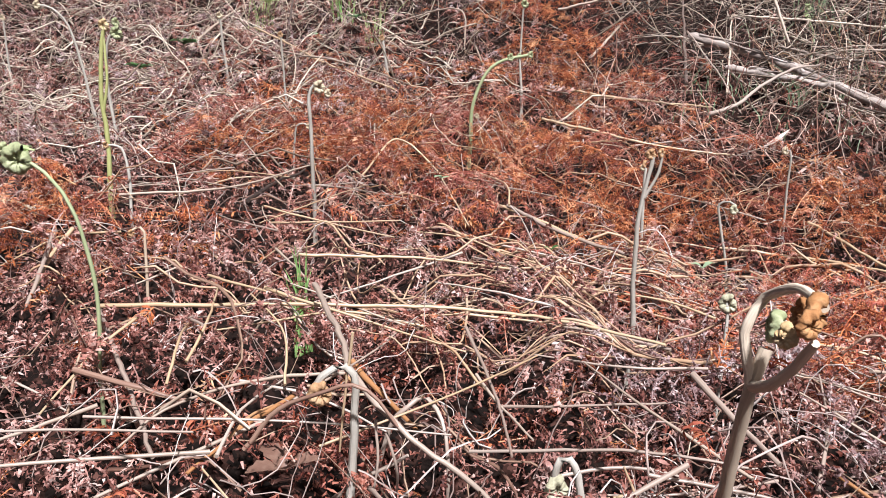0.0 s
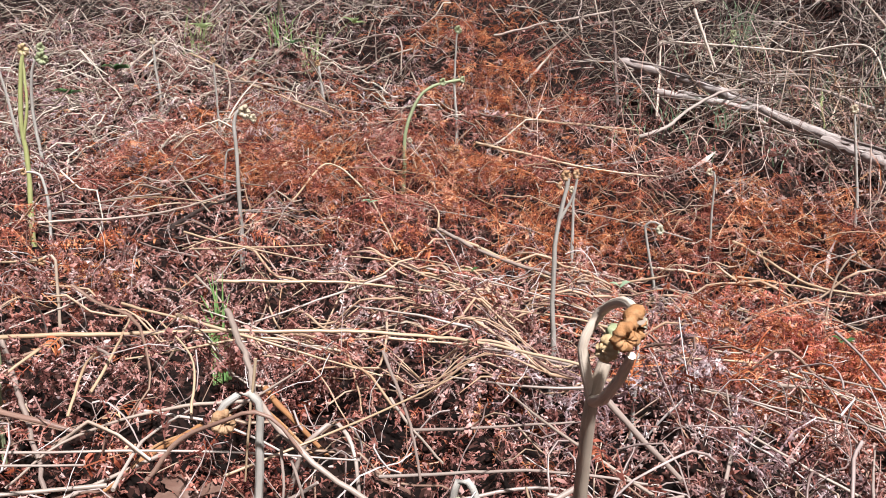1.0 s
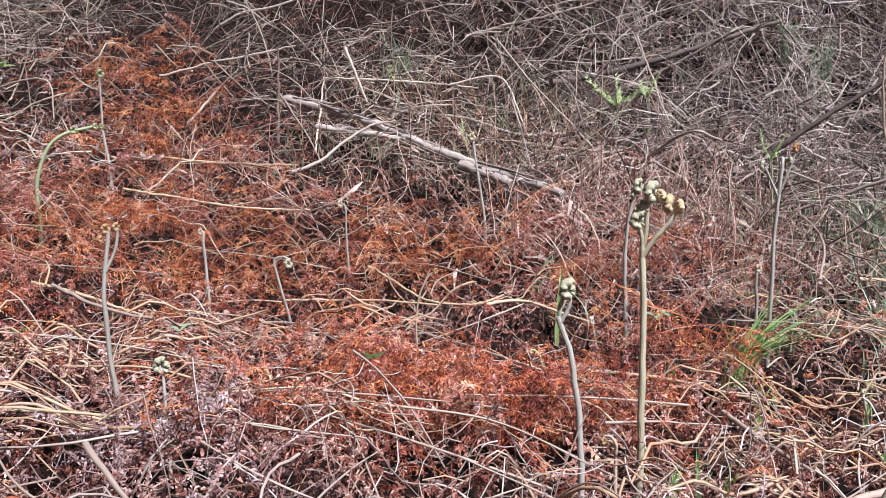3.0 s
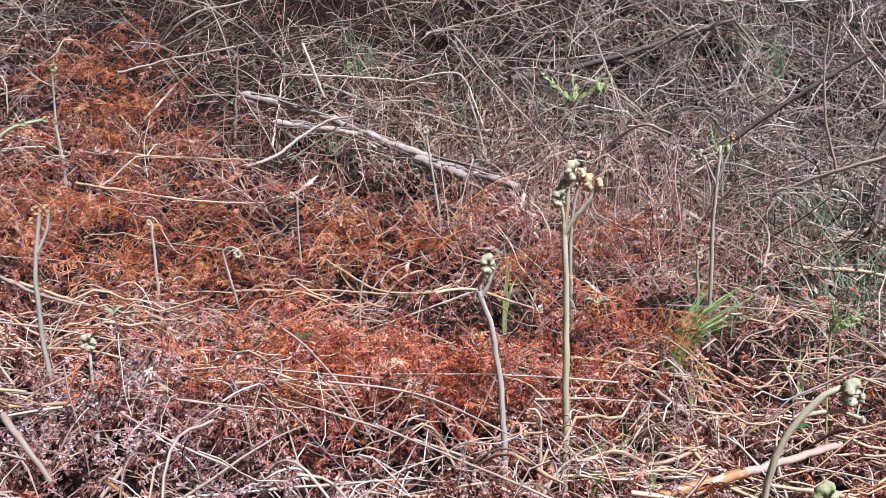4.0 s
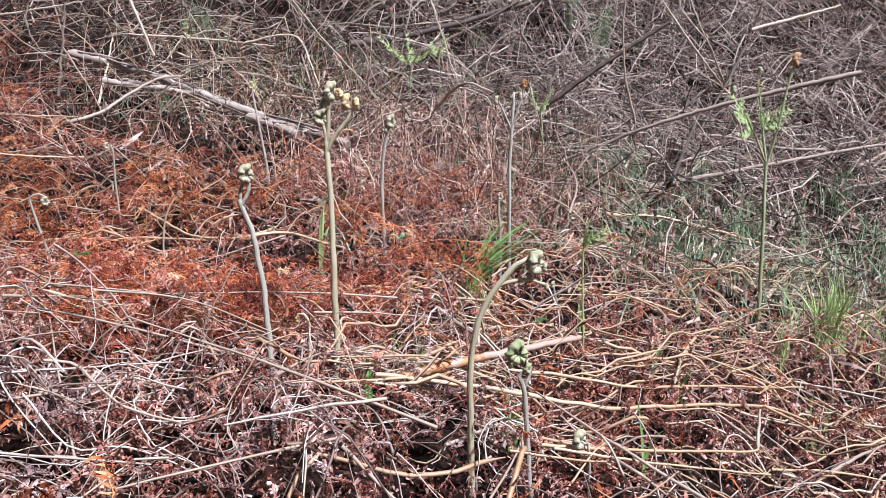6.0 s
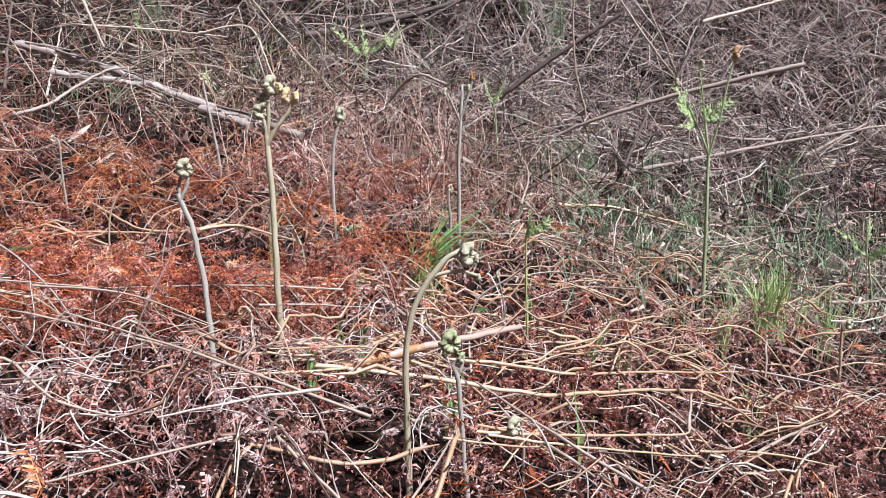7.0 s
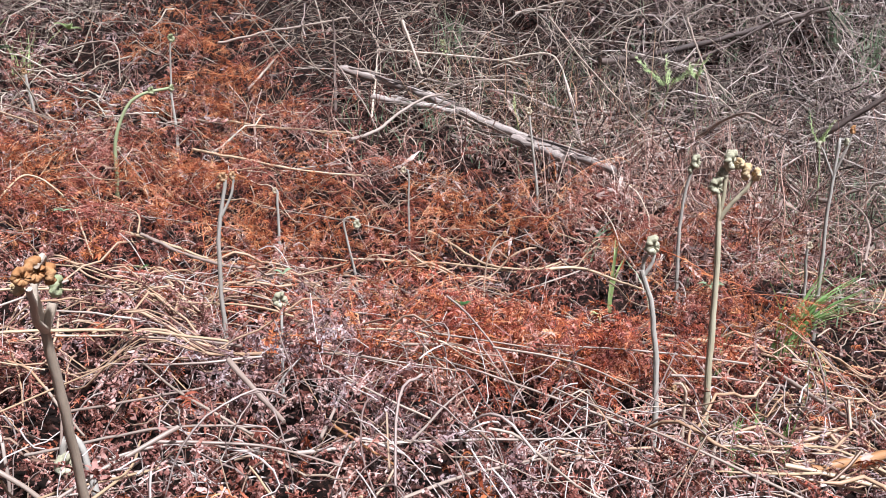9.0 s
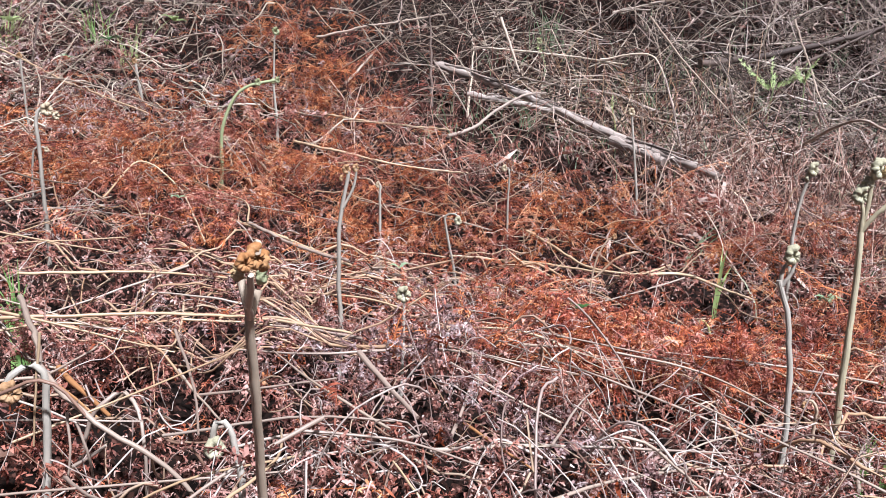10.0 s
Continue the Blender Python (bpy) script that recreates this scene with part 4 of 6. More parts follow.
crozier("crooked grey bracken shoot with a pale clenched coil", [(0.823, 0.631, 0.223), (0.821, 0.633, 0.272), (0.816, 0.636, 0.331), (0.81, 0.64, 0.378), (0.802, 0.645, 0.406), (0.798, 0.647, 0.42)], 0.0045, "grey", [[(0.802, 0.645, 0.406), (0.8, 0.646, 0.429), (0.805, 0.643, 0.443)], [(0.8, 0.646, 0.413), (0.807, 0.642, 0.427), (0.81, 0.64, 0.444)]], [((0.808, 0.641, 0.45), 0.0135, "pale")])
crozier("tall forked bracken shoot with sage and ochre coils", [(0.934, 0.684, 0.195), (0.933, 0.684, 0.269), (0.933, 0.684, 0.365), (0.931, 0.685, 0.435), (0.93, 0.686, 0.467)], 0.0053, "olive", [[(0.93, 0.686, 0.467), (0.928, 0.687, 0.493), (0.925, 0.689, 0.51)], [(0.93, 0.686, 0.467), (0.941, 0.679, 0.489), (0.955, 0.67, 0.51), (0.961, 0.666, 0.526)], [(0.929, 0.687, 0.473), (0.933, 0.684, 0.51), (0.934, 0.684, 0.536)]], [((0.926, 0.689, 0.511), 0.0133, "pale"), ((0.937, 0.682, 0.544), 0.0147, "pale"), ((0.952, 0.67, 0.531), 0.0125, "yellow"), ((0.963, 0.665, 0.528), 0.0095, "yellow"), ((0.944, 0.676, 0.541), 0.0085, "yellow"), ((0.928, 0.687, 0.527), 0.0095, "pale")])
crozier("grey-brown downy bracken shoot with rolled-up tips, in litter", [(1.365, 1.398, 0.148), (1.362, 1.4, 0.248), (1.362, 1.4, 0.342), (1.368, 1.396, 0.408), (1.376, 1.391, 0.444)], 0.0051, "grey", [], [((1.38, 1.388, 0.452), 0.0179, "pale"), ((1.371, 1.394, 0.434), 0.0114, "pale")])
crozier("grey-brown downy bracken shoot with rolled-up tips, in litter", [(1.578, 1.192, 0.221), (1.577, 1.192, 0.31), (1.577, 1.192, 0.401), (1.581, 1.19, 0.47), (1.584, 1.188, 0.526)], 0.0049, "grey", [[(1.579, 1.191, 0.439), (1.562, 1.202, 0.483), (1.554, 1.207, 0.502)], [(1.579, 1.191, 0.445), (1.595, 1.181, 0.501), (1.601, 1.177, 0.532)]], [((1.602, 1.176, 0.539), 0.0103, "orange"), ((1.55, 1.21, 0.504), 0.0102, "pale"), ((1.593, 1.182, 0.514), 0.0094, "pale")])
crozier("grey-brown downy bracken shoot with rolled-up tips, in litter", [(1.59, 1.243, 0.177), (1.584, 1.245, 0.245), (1.584, 1.245, 0.287)], 0.0044, "grey", [], [((1.589, 1.244, 0.281), 0.0099, "grey")])
crozier("grey-brown downy bracken shoot with rolled-up tips, in litter", [(0.385, 0.784, 0.334), (0.385, 0.784, 0.358), (0.383, 0.784, 0.372), (0.381, 0.785, 0.38)], 0.0024, "grey", [], [((0.386, 0.784, 0.372), 0.0118, "pale")])
crozier("yellow-green bracken shoot with a rolled-up tip", [(1.047, 1.175, 0.111), (1.048, 1.174, 0.151), (1.041, 1.177, 0.181), (1.029, 1.18, 0.192)], 0.0029, "yellow", [], [((1.027, 1.181, 0.188), 0.0056, "yellow")])
crozier("olive bracken shoot arching over with pale rolled tips", [(0.942, 0.345, 0.164), (0.941, 0.346, 0.217), (0.941, 0.346, 0.269), (0.945, 0.343, 0.313), (0.955, 0.337, 0.346), (0.969, 0.328, 0.371), (0.982, 0.319, 0.386), (0.996, 0.311, 0.39)], 0.0041, "olive", [[(0.963, 0.332, 0.362), (0.977, 0.323, 0.367), (0.991, 0.314, 0.368), (1.004, 0.306, 0.363)]], [((0.995, 0.311, 0.385), 0.0145, "pale"), ((1.002, 0.306, 0.381), 0.0055, "pale"), ((1.004, 0.306, 0.361), 0.0044, "pale")])
crozier("grey bracken shoot with a cluster of green coils", [(0.986, 0.299, 0.119), (0.983, 0.301, 0.172), (0.981, 0.302, 0.231), (0.978, 0.304, 0.259), (0.973, 0.307, 0.275)], 0.0035, "grey", [[(0.978, 0.304, 0.259), (0.982, 0.302, 0.274), (0.983, 0.301, 0.286)]], [((0.973, 0.307, 0.296), 0.0146, "green"), ((0.982, 0.302, 0.28), 0.0066, "green"), ((0.967, 0.311, 0.286), 0.0066, "green")])
crozier("grey-brown downy bracken shoot with rolled-up tips, in litter", [(1.366, 0.737, 0.13), (1.364, 0.737, 0.171), (1.358, 0.742, 0.207)], 0.0022, "grey", [], [((1.356, 0.743, 0.216), 0.0071, "pale")])
crozier("brown downy bracken shoot with a curled tip, in litter", [(1.904, 0.437, 0.028), (1.901, 0.438, 0.083), (1.9, 0.439, 0.113), (1.908, 0.434, 0.122)], 0.0034, "brown", [], [((1.911, 0.432, 0.113), 0.0112, "pale")])
crozier("grey-brown downy bracken shoot with rolled-up tips, in litter", [(1.058, 0.294, 0.175), (1.053, 0.298, 0.183), (1.048, 0.301, 0.191)], 0.002, "grey", [], [((1.05, 0.3, 0.187), 0.0128, "pale")])
crozier("brown downy bracken shoot with a curled tip, in litter", [(0.888, 0.665, 0.228), (0.887, 0.665, 0.248), (0.882, 0.668, 0.258), (0.875, 0.673, 0.255)], 0.0029, "brown", [], [((0.876, 0.672, 0.25), 0.0055, "brown")])
crozier("grey-brown downy bracken shoot with rolled-up tips, in litter", [(-0.475, 2.633, 0.378), (-0.482, 2.633, 0.493), (-0.486, 2.633, 0.598)], 0.0041, "grey", [], [((-0.487, 2.633, 0.612), 0.0109, "brown")])
crozier("grey-brown downy bracken shoot with rolled-up tips, in litter", [(-0.184, 2.98, 0.466), (-0.194, 2.979, 0.541), (-0.2, 2.979, 0.595)], 0.0066, "grey", [], [((-0.202, 2.979, 0.603), 0.0122, "brown")])
crozier("grey-brown downy bracken shoot with rolled-up tips, in litter", [(0.277, 2.681, 0.417), (0.272, 2.681, 0.488), (0.267, 2.681, 0.55)], 0.0032, "grey", [], [((0.269, 2.681, 0.559), 0.0099, "green")])
crozier("grey-brown downy bracken shoot with rolled-up tips, in litter", [(-0.826, 3.198, 0.47), (-0.835, 3.197, 0.563), (-0.843, 3.197, 0.657)], 0.006, "grey", [], [((-0.844, 3.197, 0.671), 0.0157, "grey")])
crozier("grey-brown downy bracken shoot with rolled-up tips, in litter", [(-1.718, 3.267, 0.402), (-1.722, 3.266, 0.523), (-1.722, 3.266, 0.631)], 0.0051, "grey", [], [((-1.722, 3.266, 0.648), 0.0135, "grey")])
crozier("grey-brown downy bracken shoot with rolled-up tips, in litter", [(0.282, 2.682, 0.417), (0.27, 2.686, 0.551), (0.274, 2.685, 0.691)], 0.0041, "grey", [], [((0.28, 2.683, 0.719), 0.0152, "green")])

# ---- dead stalks, sticks and branches ----


def stick(name, label, colour, line, r):
    line, r = np.array(line, float), r * (0.85 if colour in ("straw", "pale", "tan") else 1.0)
    seed = int(abs(line[0, 0]) * 1000 + abs(line[0, 1]) * 77777) % 99991
    base = line[0].copy()
    span = float(np.linalg.norm(np.diff(line, axis=0), axis=1).sum())
    me = stalk_mesh(name, line - base, r, r * (0.8 if colour in ("log", "peeled") else 0.6), DRY[colour], seed, 10 if r > 0.006 else 7, max(8, min(48, int(span / 0.012))))
    ob = new(name, me)
    ob.location = base
    if colour == "peeled":
        end = glide(line, 20)[:8] - base
        part("bark_strip", stalk_mesh("bark_strip", end, r * 1.07, r * 1.03, DRY["orange"], seed, 10, 12), ob, "strip of orange bark left on the stick")
    if colour == "log":
        r2, mid = np.random.default_rng(seed), glide(line, 30) - base
        for k in r2.integers(1, 26, 9):
            a, b = mid[k], mid[min(k + 4, 29)]
            off = np.array([r2.normal(0, 0.3), -0.5, r2.uniform(0.5, 1.1)]) * r
            part("splinter", stalk_mesh("splinter", np.array([a + off, (a + b) / 2 + off * 1.1, b + off * r2.uniform(1.0, 1.8)]), r * 0.3, r * 0.12, DRY["log"], seed + int(k), 5, 8), ob)
    return tagged(ob, label, "branch" if "branch" in name or "log" in name else "twig" if "twig" in name else "dead stalk", "dead stalks" if name == "dead_stalk" else "")


stick("dead_stalk", "straw-coloured dead bracken stalk lying on the litter", "straw", [(-0.3, 0.828, 0.335), (-0.183, 0.837, 0.336), (-0.056, 0.846, 0.333), (0.098, 0.856, 0.33), (0.199, 0.835, 0.33), (0.268, 0.794, 0.332), (0.32, 0.765, 0.332)], 0.0033)
stick("dead_stalk", "straw-coloured dead bracken stalk lying on the litter", "straw", [(0.165, 0.842, 0.33), (0.178, 0.854, 0.331), (0.193, 0.877, 0.33)], 0.0018)
stick("dead_stalk", "bleached pale dead bracken stalk lying on the litter", "pale", [(-0.298, 0.828, 0.331), (-0.229, 0.717, 0.316), (-0.14, 0.562, 0.3)], 0.0037)
stick("dead_stalk", "bleached pale dead bracken stalk lying on the litter", "pale", [(-0.474, 1.088, 0.353), (-0.419, 0.933, 0.341), (-0.399, 0.857, 0.32)], 0.0042)
stick("dead_stalk", "straw-coloured dead bracken stalk lying on the litter", "straw", [(-0.437, 1.065, 0.363), (-0.441, 1.007, 0.342), (-0.424, 0.926, 0.321)], 0.0039)
stick("dead_stalk", "dark brown dead stalk lying in the litter", "brown", [(-0.257, 0.677, 0.324), (-0.195, 0.656, 0.321), (-0.143, 0.656, 0.306)], 0.0033)
stick("dead_stalk", "tan dead stalk among the litter", "tan", [(-0.003, 0.705, 0.317), (-0.077, 0.668, 0.325), (-0.142, 0.611, 0.322), (-0.18, 0.578, 0.295)], 0.0022)
stick("dead_stalk", "straw-coloured dead bracken stalk lying on the litter", "straw", [(-0.236, 0.785, 0.34), (-0.255, 0.72, 0.326), (-0.258, 0.611, 0.31)], 0.0021)
stick("dead_stalk", "straw-coloured dead bracken stalk lying on the litter", "straw", [(0.152, 1.673, 0.294), (0.253, 1.593, 0.272), (0.342, 1.486, 0.255), (0.401, 1.399, 0.25)], 0.0047)
stick("dead_stalk", "bleached pale dead bracken stalk lying on the litter", "pale", [(0.145, 0.68, 0.299), (0.206, 0.655, 0.313), (0.289, 0.627, 0.332)], 0.0019)
stick("dead_stalk", "straw-coloured dead bracken stalk lying on the litter", "straw", [(0.323, 2.374, 0.395), (0.5, 2.249, 0.366), (0.643, 2.191, 0.346), (0.811, 2.15, 0.334)], 0.005)
stick("dead_stalk", "straw-coloured dead bracken stalk lying on the litter", "straw", [(0.438, 2.697, 0.455), (0.624, 2.611, 0.439), (0.852, 2.541, 0.424)], 0.0049)
stick("dead_stalk", "straw-coloured dead bracken stalk lying on the litter", "straw", [(-0.124, 1.775, 0.323), (-0.061, 1.918, 0.388), (0.036, 1.848, 0.328), (0.116, 1.413, 0.3)], 0.0028)
stick("dead_stalk", "tan dead stalk among the litter", "tan", [(-1.025, 3.33, 0.535), (-1.003, 3.653, 0.635), (-0.941, 3.895, 0.724)], 0.0079)
stick("dead_stalk", "tan dead stalk among the litter", "tan", [(-0.536, 1.454, 0.332), (-0.341, 1.553, 0.334), (-0.234, 1.826, 0.338)], 0.0032)
stick("dead_stalk", "blackened dead stalk lying in the litter", "black", [(-0.298, 1.471, 0.324), (-0.291, 1.675, 0.325), (-0.257, 1.808, 0.327)], 0.0044)
stick("dead_stalk", "tan dead stalk among the litter", "tan", [(-0.773, 2.784, 0.405), (-0.489, 2.147, 0.341), (-0.344, 1.796, 0.327), (-0.266, 1.618, 0.324)], 0.0033)
stick("dead_stalk", "straw-coloured dead bracken stalk lying on the litter", "straw", [(-0.807, 3.56, 0.626), (-0.458, 3.08, 0.522), (-0.235, 2.8, 0.471), (-0.126, 2.648, 0.447)], 0.0056)
stick("peeled_stick", "pale peeled stick with an orange end on the litter", "peeled", [(0.931, 0.484, 0.221), (1.049, 0.488, 0.222), (1.242, 0.536, 0.201)], 0.0054)
stick("dead_stalk", "straw-coloured dead bracken stalk lying on the litter", "straw", [(0.9, 0.491, 0.227), (1.014, 0.433, 0.203), (1.14, 0.373, 0.176), (1.279, 0.374, 0.151), (1.428, 0.363, 0.122), (1.45, 0.314, 0.113)], 0.0038)
stick("dead_stalk", "straw-coloured dead bracken stalk lying on the litter", "straw", [(1.425, 0.36, 0.123), (1.431, 0.309, 0.116), (1.418, 0.255, 0.113)], 0.0025)
stick("dead_stalk", "straw-coloured dead bracken stalk lying on the litter", "straw", [(1.093, 0.501, 0.194), (1.196, 0.462, 0.174), (1.28, 0.429, 0.156), (1.587, 0.417, 0.097)], 0.003)
stick("dead_stalk", "straw-coloured dead bracken stalk lying on the litter", "straw", [(1.005, 0.318, 0.185), (1.128, 0.288, 0.16), (1.275, 0.265, 0.131), (1.316, 0.281, 0.125)], 0.0025)
stick("dead_stalk", "bleached pale dead bracken stalk lying on the litter", "pale", [(1.331, 0.193, 0.122), (1.443, 0.222, 0.104), (1.604, 0.264, 0.076)], 0.0028)
stick("dead_stalk", "bleached pale dead bracken stalk lying on the litter", "pale", [(1.063, 0.264, 0.179), (1.055, 0.219, 0.185), (1.085, 0.209, 0.158)], 0.0028)
stick("dead_stalk", "straw-coloured dead bracken stalk lying on the litter", "straw", [(1.009, 0.293, 0.191), (1.123, 0.239, 0.166), (1.24, 0.204, 0.14)], 0.002)
stick("dead_stalk", "straw-coloured dead bracken stalk lying on the litter", "straw", [(1.254, 0.214, 0.138), (1.358, 0.188, 0.116), (1.43, 0.151, 0.096)], 0.0019)
stick("dead_stalk", "straw-coloured dead bracken stalk lying on the litter", "straw", [(0.887, 1.818, 0.231), (0.952, 1.591, 0.2), (1.045, 1.511, 0.197), (1.151, 1.546, 0.205)], 0.0043)
stick("dead_stalk", "straw-coloured dead bracken stalk lying on the litter", "straw", [(1.057, 1.462, 0.202), (1.122, 1.462, 0.204), (1.171, 1.413, 0.197), (1.223, 1.314, 0.187)], 0.0048)
stick("dead_stalk", "straw-coloured dead bracken stalk lying on the litter", "straw", [(1.116, 1.097, 0.165), (1.217, 1.01, 0.164), (1.321, 0.873, 0.159)], 0.004)
stick("dead_stalk", "straw-coloured dead bracken stalk lying on the litter", "straw", [(0.66, 1.708, 0.195), (0.83, 1.664, 0.188), (1.02, 1.513, 0.187)], 0.0042)
stick("dead_stalk", "straw-coloured dead bracken stalk lying on the litter", "straw", [(0.869, 0.502, 0.223), (0.937, 0.476, 0.21), (1.006, 0.446, 0.195)], 0.0022)
stick("dead_stalk", "grey-brown leaning dead bracken stalk", "grey", [(1.181, 0.836, 0.177), (1.159, 0.726, 0.182), (1.157, 0.625, 0.18)], 0.0043)
stick("dead_stalk", "bleached pale dead bracken stalk lying on the litter", "pale", [(1.054, 0.227, 0.166), (1.044, 0.243, 0.2), (1.044, 0.261, 0.211)], 0.0019)
stick("dead_stalk", "straw-coloured dead bracken stalk lying on the litter", "straw", [(1.485, 0.477, 0.122), (1.561, 0.496, 0.109), (1.644, 0.529, 0.097)], 0.003)
stick("dead_stalk", "bleached pale dead bracken stalk lying on the litter", "pale", [(1.846, 0.551, 0.07), (1.711, 0.453, 0.086), (1.593, 0.372, 0.101)], 0.0027)
stick("dead_stalk", "tan dead stalk among the litter", "tan", [(1.308, 0.275, 0.126), (1.329, 0.293, 0.164)], 0.003)
stick("dead_stalk", "straw-coloured dead bracken stalk lying on the litter", "straw", [(1.547, 0.599, 0.131), (1.399, 0.492, 0.15), (1.311, 0.417, 0.159)], 0.0028)
stick("dead_stalk", "grey-brown leaning dead bracken stalk", "grey", [(2.356, 0.747, 0.003), (2.47, 0.742, -0.016), (2.589, 0.752, -0.034)], 0.0046)
stick("dead_stalk", "tan dead stalk among the litter", "tan", [(0.561, 0.535, 0.295), (0.589, 0.518, 0.289), (0.614, 0.429, 0.275), (0.659, 0.39, 0.262)], 0.002)
stick("dead_stalk", "straw-coloured dead bracken stalk lying on the litter", "straw", [(2.155, 1.514, 0.148), (2.357, 1.48, 0.123), (2.475, 1.355, 0.087), (2.595, 1.215, 0.045)], 0.0073)
stick("dead_stalk", "grey-brown leaning dead bracken stalk", "grey", [(-0.052, 0.814, 0.372), (-0.003, 0.672, 0.367), (0.011, 0.624, 0.363), (0.031, 0.592, 0.349), (0.057, 0.572, 0.331), (0.079, 0.561, 0.316), (0.106, 0.55, 0.302), (0.14, 0.545, 0.276), (0.165, 0.54, 0.235)], 0.0034)
stick("dead_stalk", "dark brown dead stalk lying in the litter", "brown", [(-0.075, 0.6, 0.29), (-0.045, 0.6, 0.328), (-0.01, 0.585, 0.351), (0.022, 0.575, 0.364), (0.042, 0.575, 0.352), (0.06, 0.571, 0.33)], 0.0024)
stick("dead_stalk", "bleached pale dead bracken stalk lying on the litter", "pale", [(0.03, 0.665, 0.235), (0.048, 0.659, 0.29), (0.061, 0.658, 0.306), (0.076, 0.668, 0.313), (0.09, 0.657, 0.307), (0.098, 0.64, 0.292), (0.101, 0.632, 0.262), (0.1, 0.635, 0.2)], 0.0031)
stick("dead_stalk", "tan dead stalk among the litter", "tan", [(0.126, 0.734, 0.307), (0.149, 0.676, 0.3), (0.174, 0.611, 0.301)], 0.0019)
stick("dead_stalk", "bleached pale dead bracken stalk lying on the litter", "pale", [(-0.015, 0.653, 0.203), (0.017, 0.646, 0.233), (0.043, 0.64, 0.252), (0.064, 0.635, 0.269)], 0.0032)
stick("dead_stalk", "bleached pale dead bracken stalk lying on the litter", "pale", [(0.039, 0.596, 0.323), (0.041, 0.587, 0.288), (0.036, 0.588, 0.249)], 0.0017)
stick("dead_stalk", "bleached pale dead bracken stalk lying on the litter", "pale", [(0.049, 0.585, 0.317), (0.059, 0.583, 0.283), (0.05, 0.638, 0.206)], 0.0017)
stick("dead_stalk", "straw-coloured dead bracken stalk lying on the litter", "straw", [(0.02, 0.6, 0.399), (0.014, 0.601, 0.35), (0.007, 0.603, 0.288)], 0.0017)
stick("dead_stalk", "orange-brown flattened dead stalk in the litter", "orange", [(-0.005, 0.766, 0.304), (0.03, 0.72, 0.288), (0.071, 0.671, 0.274)], 0.0035)
stick("dead_stalk", "orange-brown flattened dead stalk in the litter", "orange", [(-0.049, 0.684, 0.301), (-0.08, 0.615, 0.3), (-0.108, 0.548, 0.294)], 0.0026)
stick("dead_stalk", "orange-brown flattened dead stalk in the litter", "orange", [(-0.089, 0.564, 0.301), (-0.08, 0.635, 0.301), (-0.06, 0.683, 0.293)], 0.0019)
stick("dead_stalk", "straw-coloured dead bracken stalk lying on the litter", "straw", [(-0.166, 0.726, 0.315), (-0.163, 0.794, 0.339), (-0.198, 0.941, 0.323)], 0.002)
stick("dead_stalk", "straw-coloured dead bracken stalk lying on the litter", "straw", [(-0.17, 0.68, 0.311), (-0.174, 0.735, 0.336), (-0.194, 0.84, 0.321)], 0.0019)
stick("dead_stalk", "orange-brown flattened dead stalk in the litter", "orange", [(-0.012, 0.745, 0.299), (0.029, 0.695, 0.291), (0.058, 0.673, 0.274)], 0.002)
stick("dead_stalk", "bleached pale dead bracken stalk lying on the litter", "pale", [(0.313, 0.64, 0.354), (0.337, 0.584, 0.335), (0.357, 0.54, 0.324)], 0.004)
stick("dead_stalk", "straw-coloured dead bracken stalk lying on the litter", "straw", [(-0.122, 1.072, 0.332), (0.067, 1.09, 0.324), (0.198, 1.074, 0.315)], 0.0031)
stick("dead_stalk", "bleached pale dead bracken stalk lying on the litter", "pale", [(0.114, 0.824, 0.323), (0.142, 0.702, 0.303), (0.155, 0.592, 0.295)], 0.0023)
stick("dead_stalk", "bleached pale dead bracken stalk lying on the litter", "pale", [(0.194, 1.618, 0.295), (0.304, 1.453, 0.276), (0.405, 1.356, 0.264), (0.48, 1.286, 0.259)], 0.0047)
stick("dead_stalk", "bleached pale dead bracken stalk lying on the litter", "pale", [(0.617, 0.503, 0.271), (0.553, 0.377, 0.322), (0.596, 0.434, 0.27)], 0.0011)
stick("dead_stalk", "orange-brown flattened dead stalk in the litter", "orange", [(0.4, 0.533, 0.319), (0.445, 0.463, 0.305)], 0.0017)
stick("dead_stalk", "bleached pale dead bracken stalk lying on the litter", "pale", [(0.12, 0.621, 0.283), (0.243, 0.55, 0.326), (0.331, 0.514, 0.334)], 0.002)
stick("fallen_log", "weathered grey fallen branch with flaking bark", "log", [(0.912, 3.124, 0.63), (1.15, 2.879, 0.553), (1.365, 2.507, 0.438), (1.598, 2.128, 0.335)], 0.016)
stick("fallen_log", "weathered grey fallen branch with flaking bark", "log", [(0.972, 2.847, 0.532), (1.118, 2.762, 0.51), (1.259, 2.676, 0.487)], 0.0125)
stick("fallen_log", "weathered grey fallen branch with flaking bark", "log", [(1.368, 2.413, 0.412), (1.437, 2.295, 0.38), (1.46, 2.219, 0.366)], 0.016)
stick("dead_stalk", "straw-coloured bent dead stalk propped over the brush", "bone", [(0.94, 2.69, 0.455), (1.092, 3.244, 0.707)], 0.0042)
stick("dead_stalk", "straw-coloured bent dead stalk propped over the brush", "bone", [(1.092, 3.244, 0.707), (1.28, 3.123, 0.698), (1.494, 3.035, 0.682), (1.643, 2.939, 0.66)], 0.0046)
stick("dead_stalk", "straw-coloured bent dead stalk propped over the brush", "bone", [(1.55, 2.999, 0.677), (1.718, 2.89, 0.694), (1.746, 2.69, 0.479)], 0.0038)
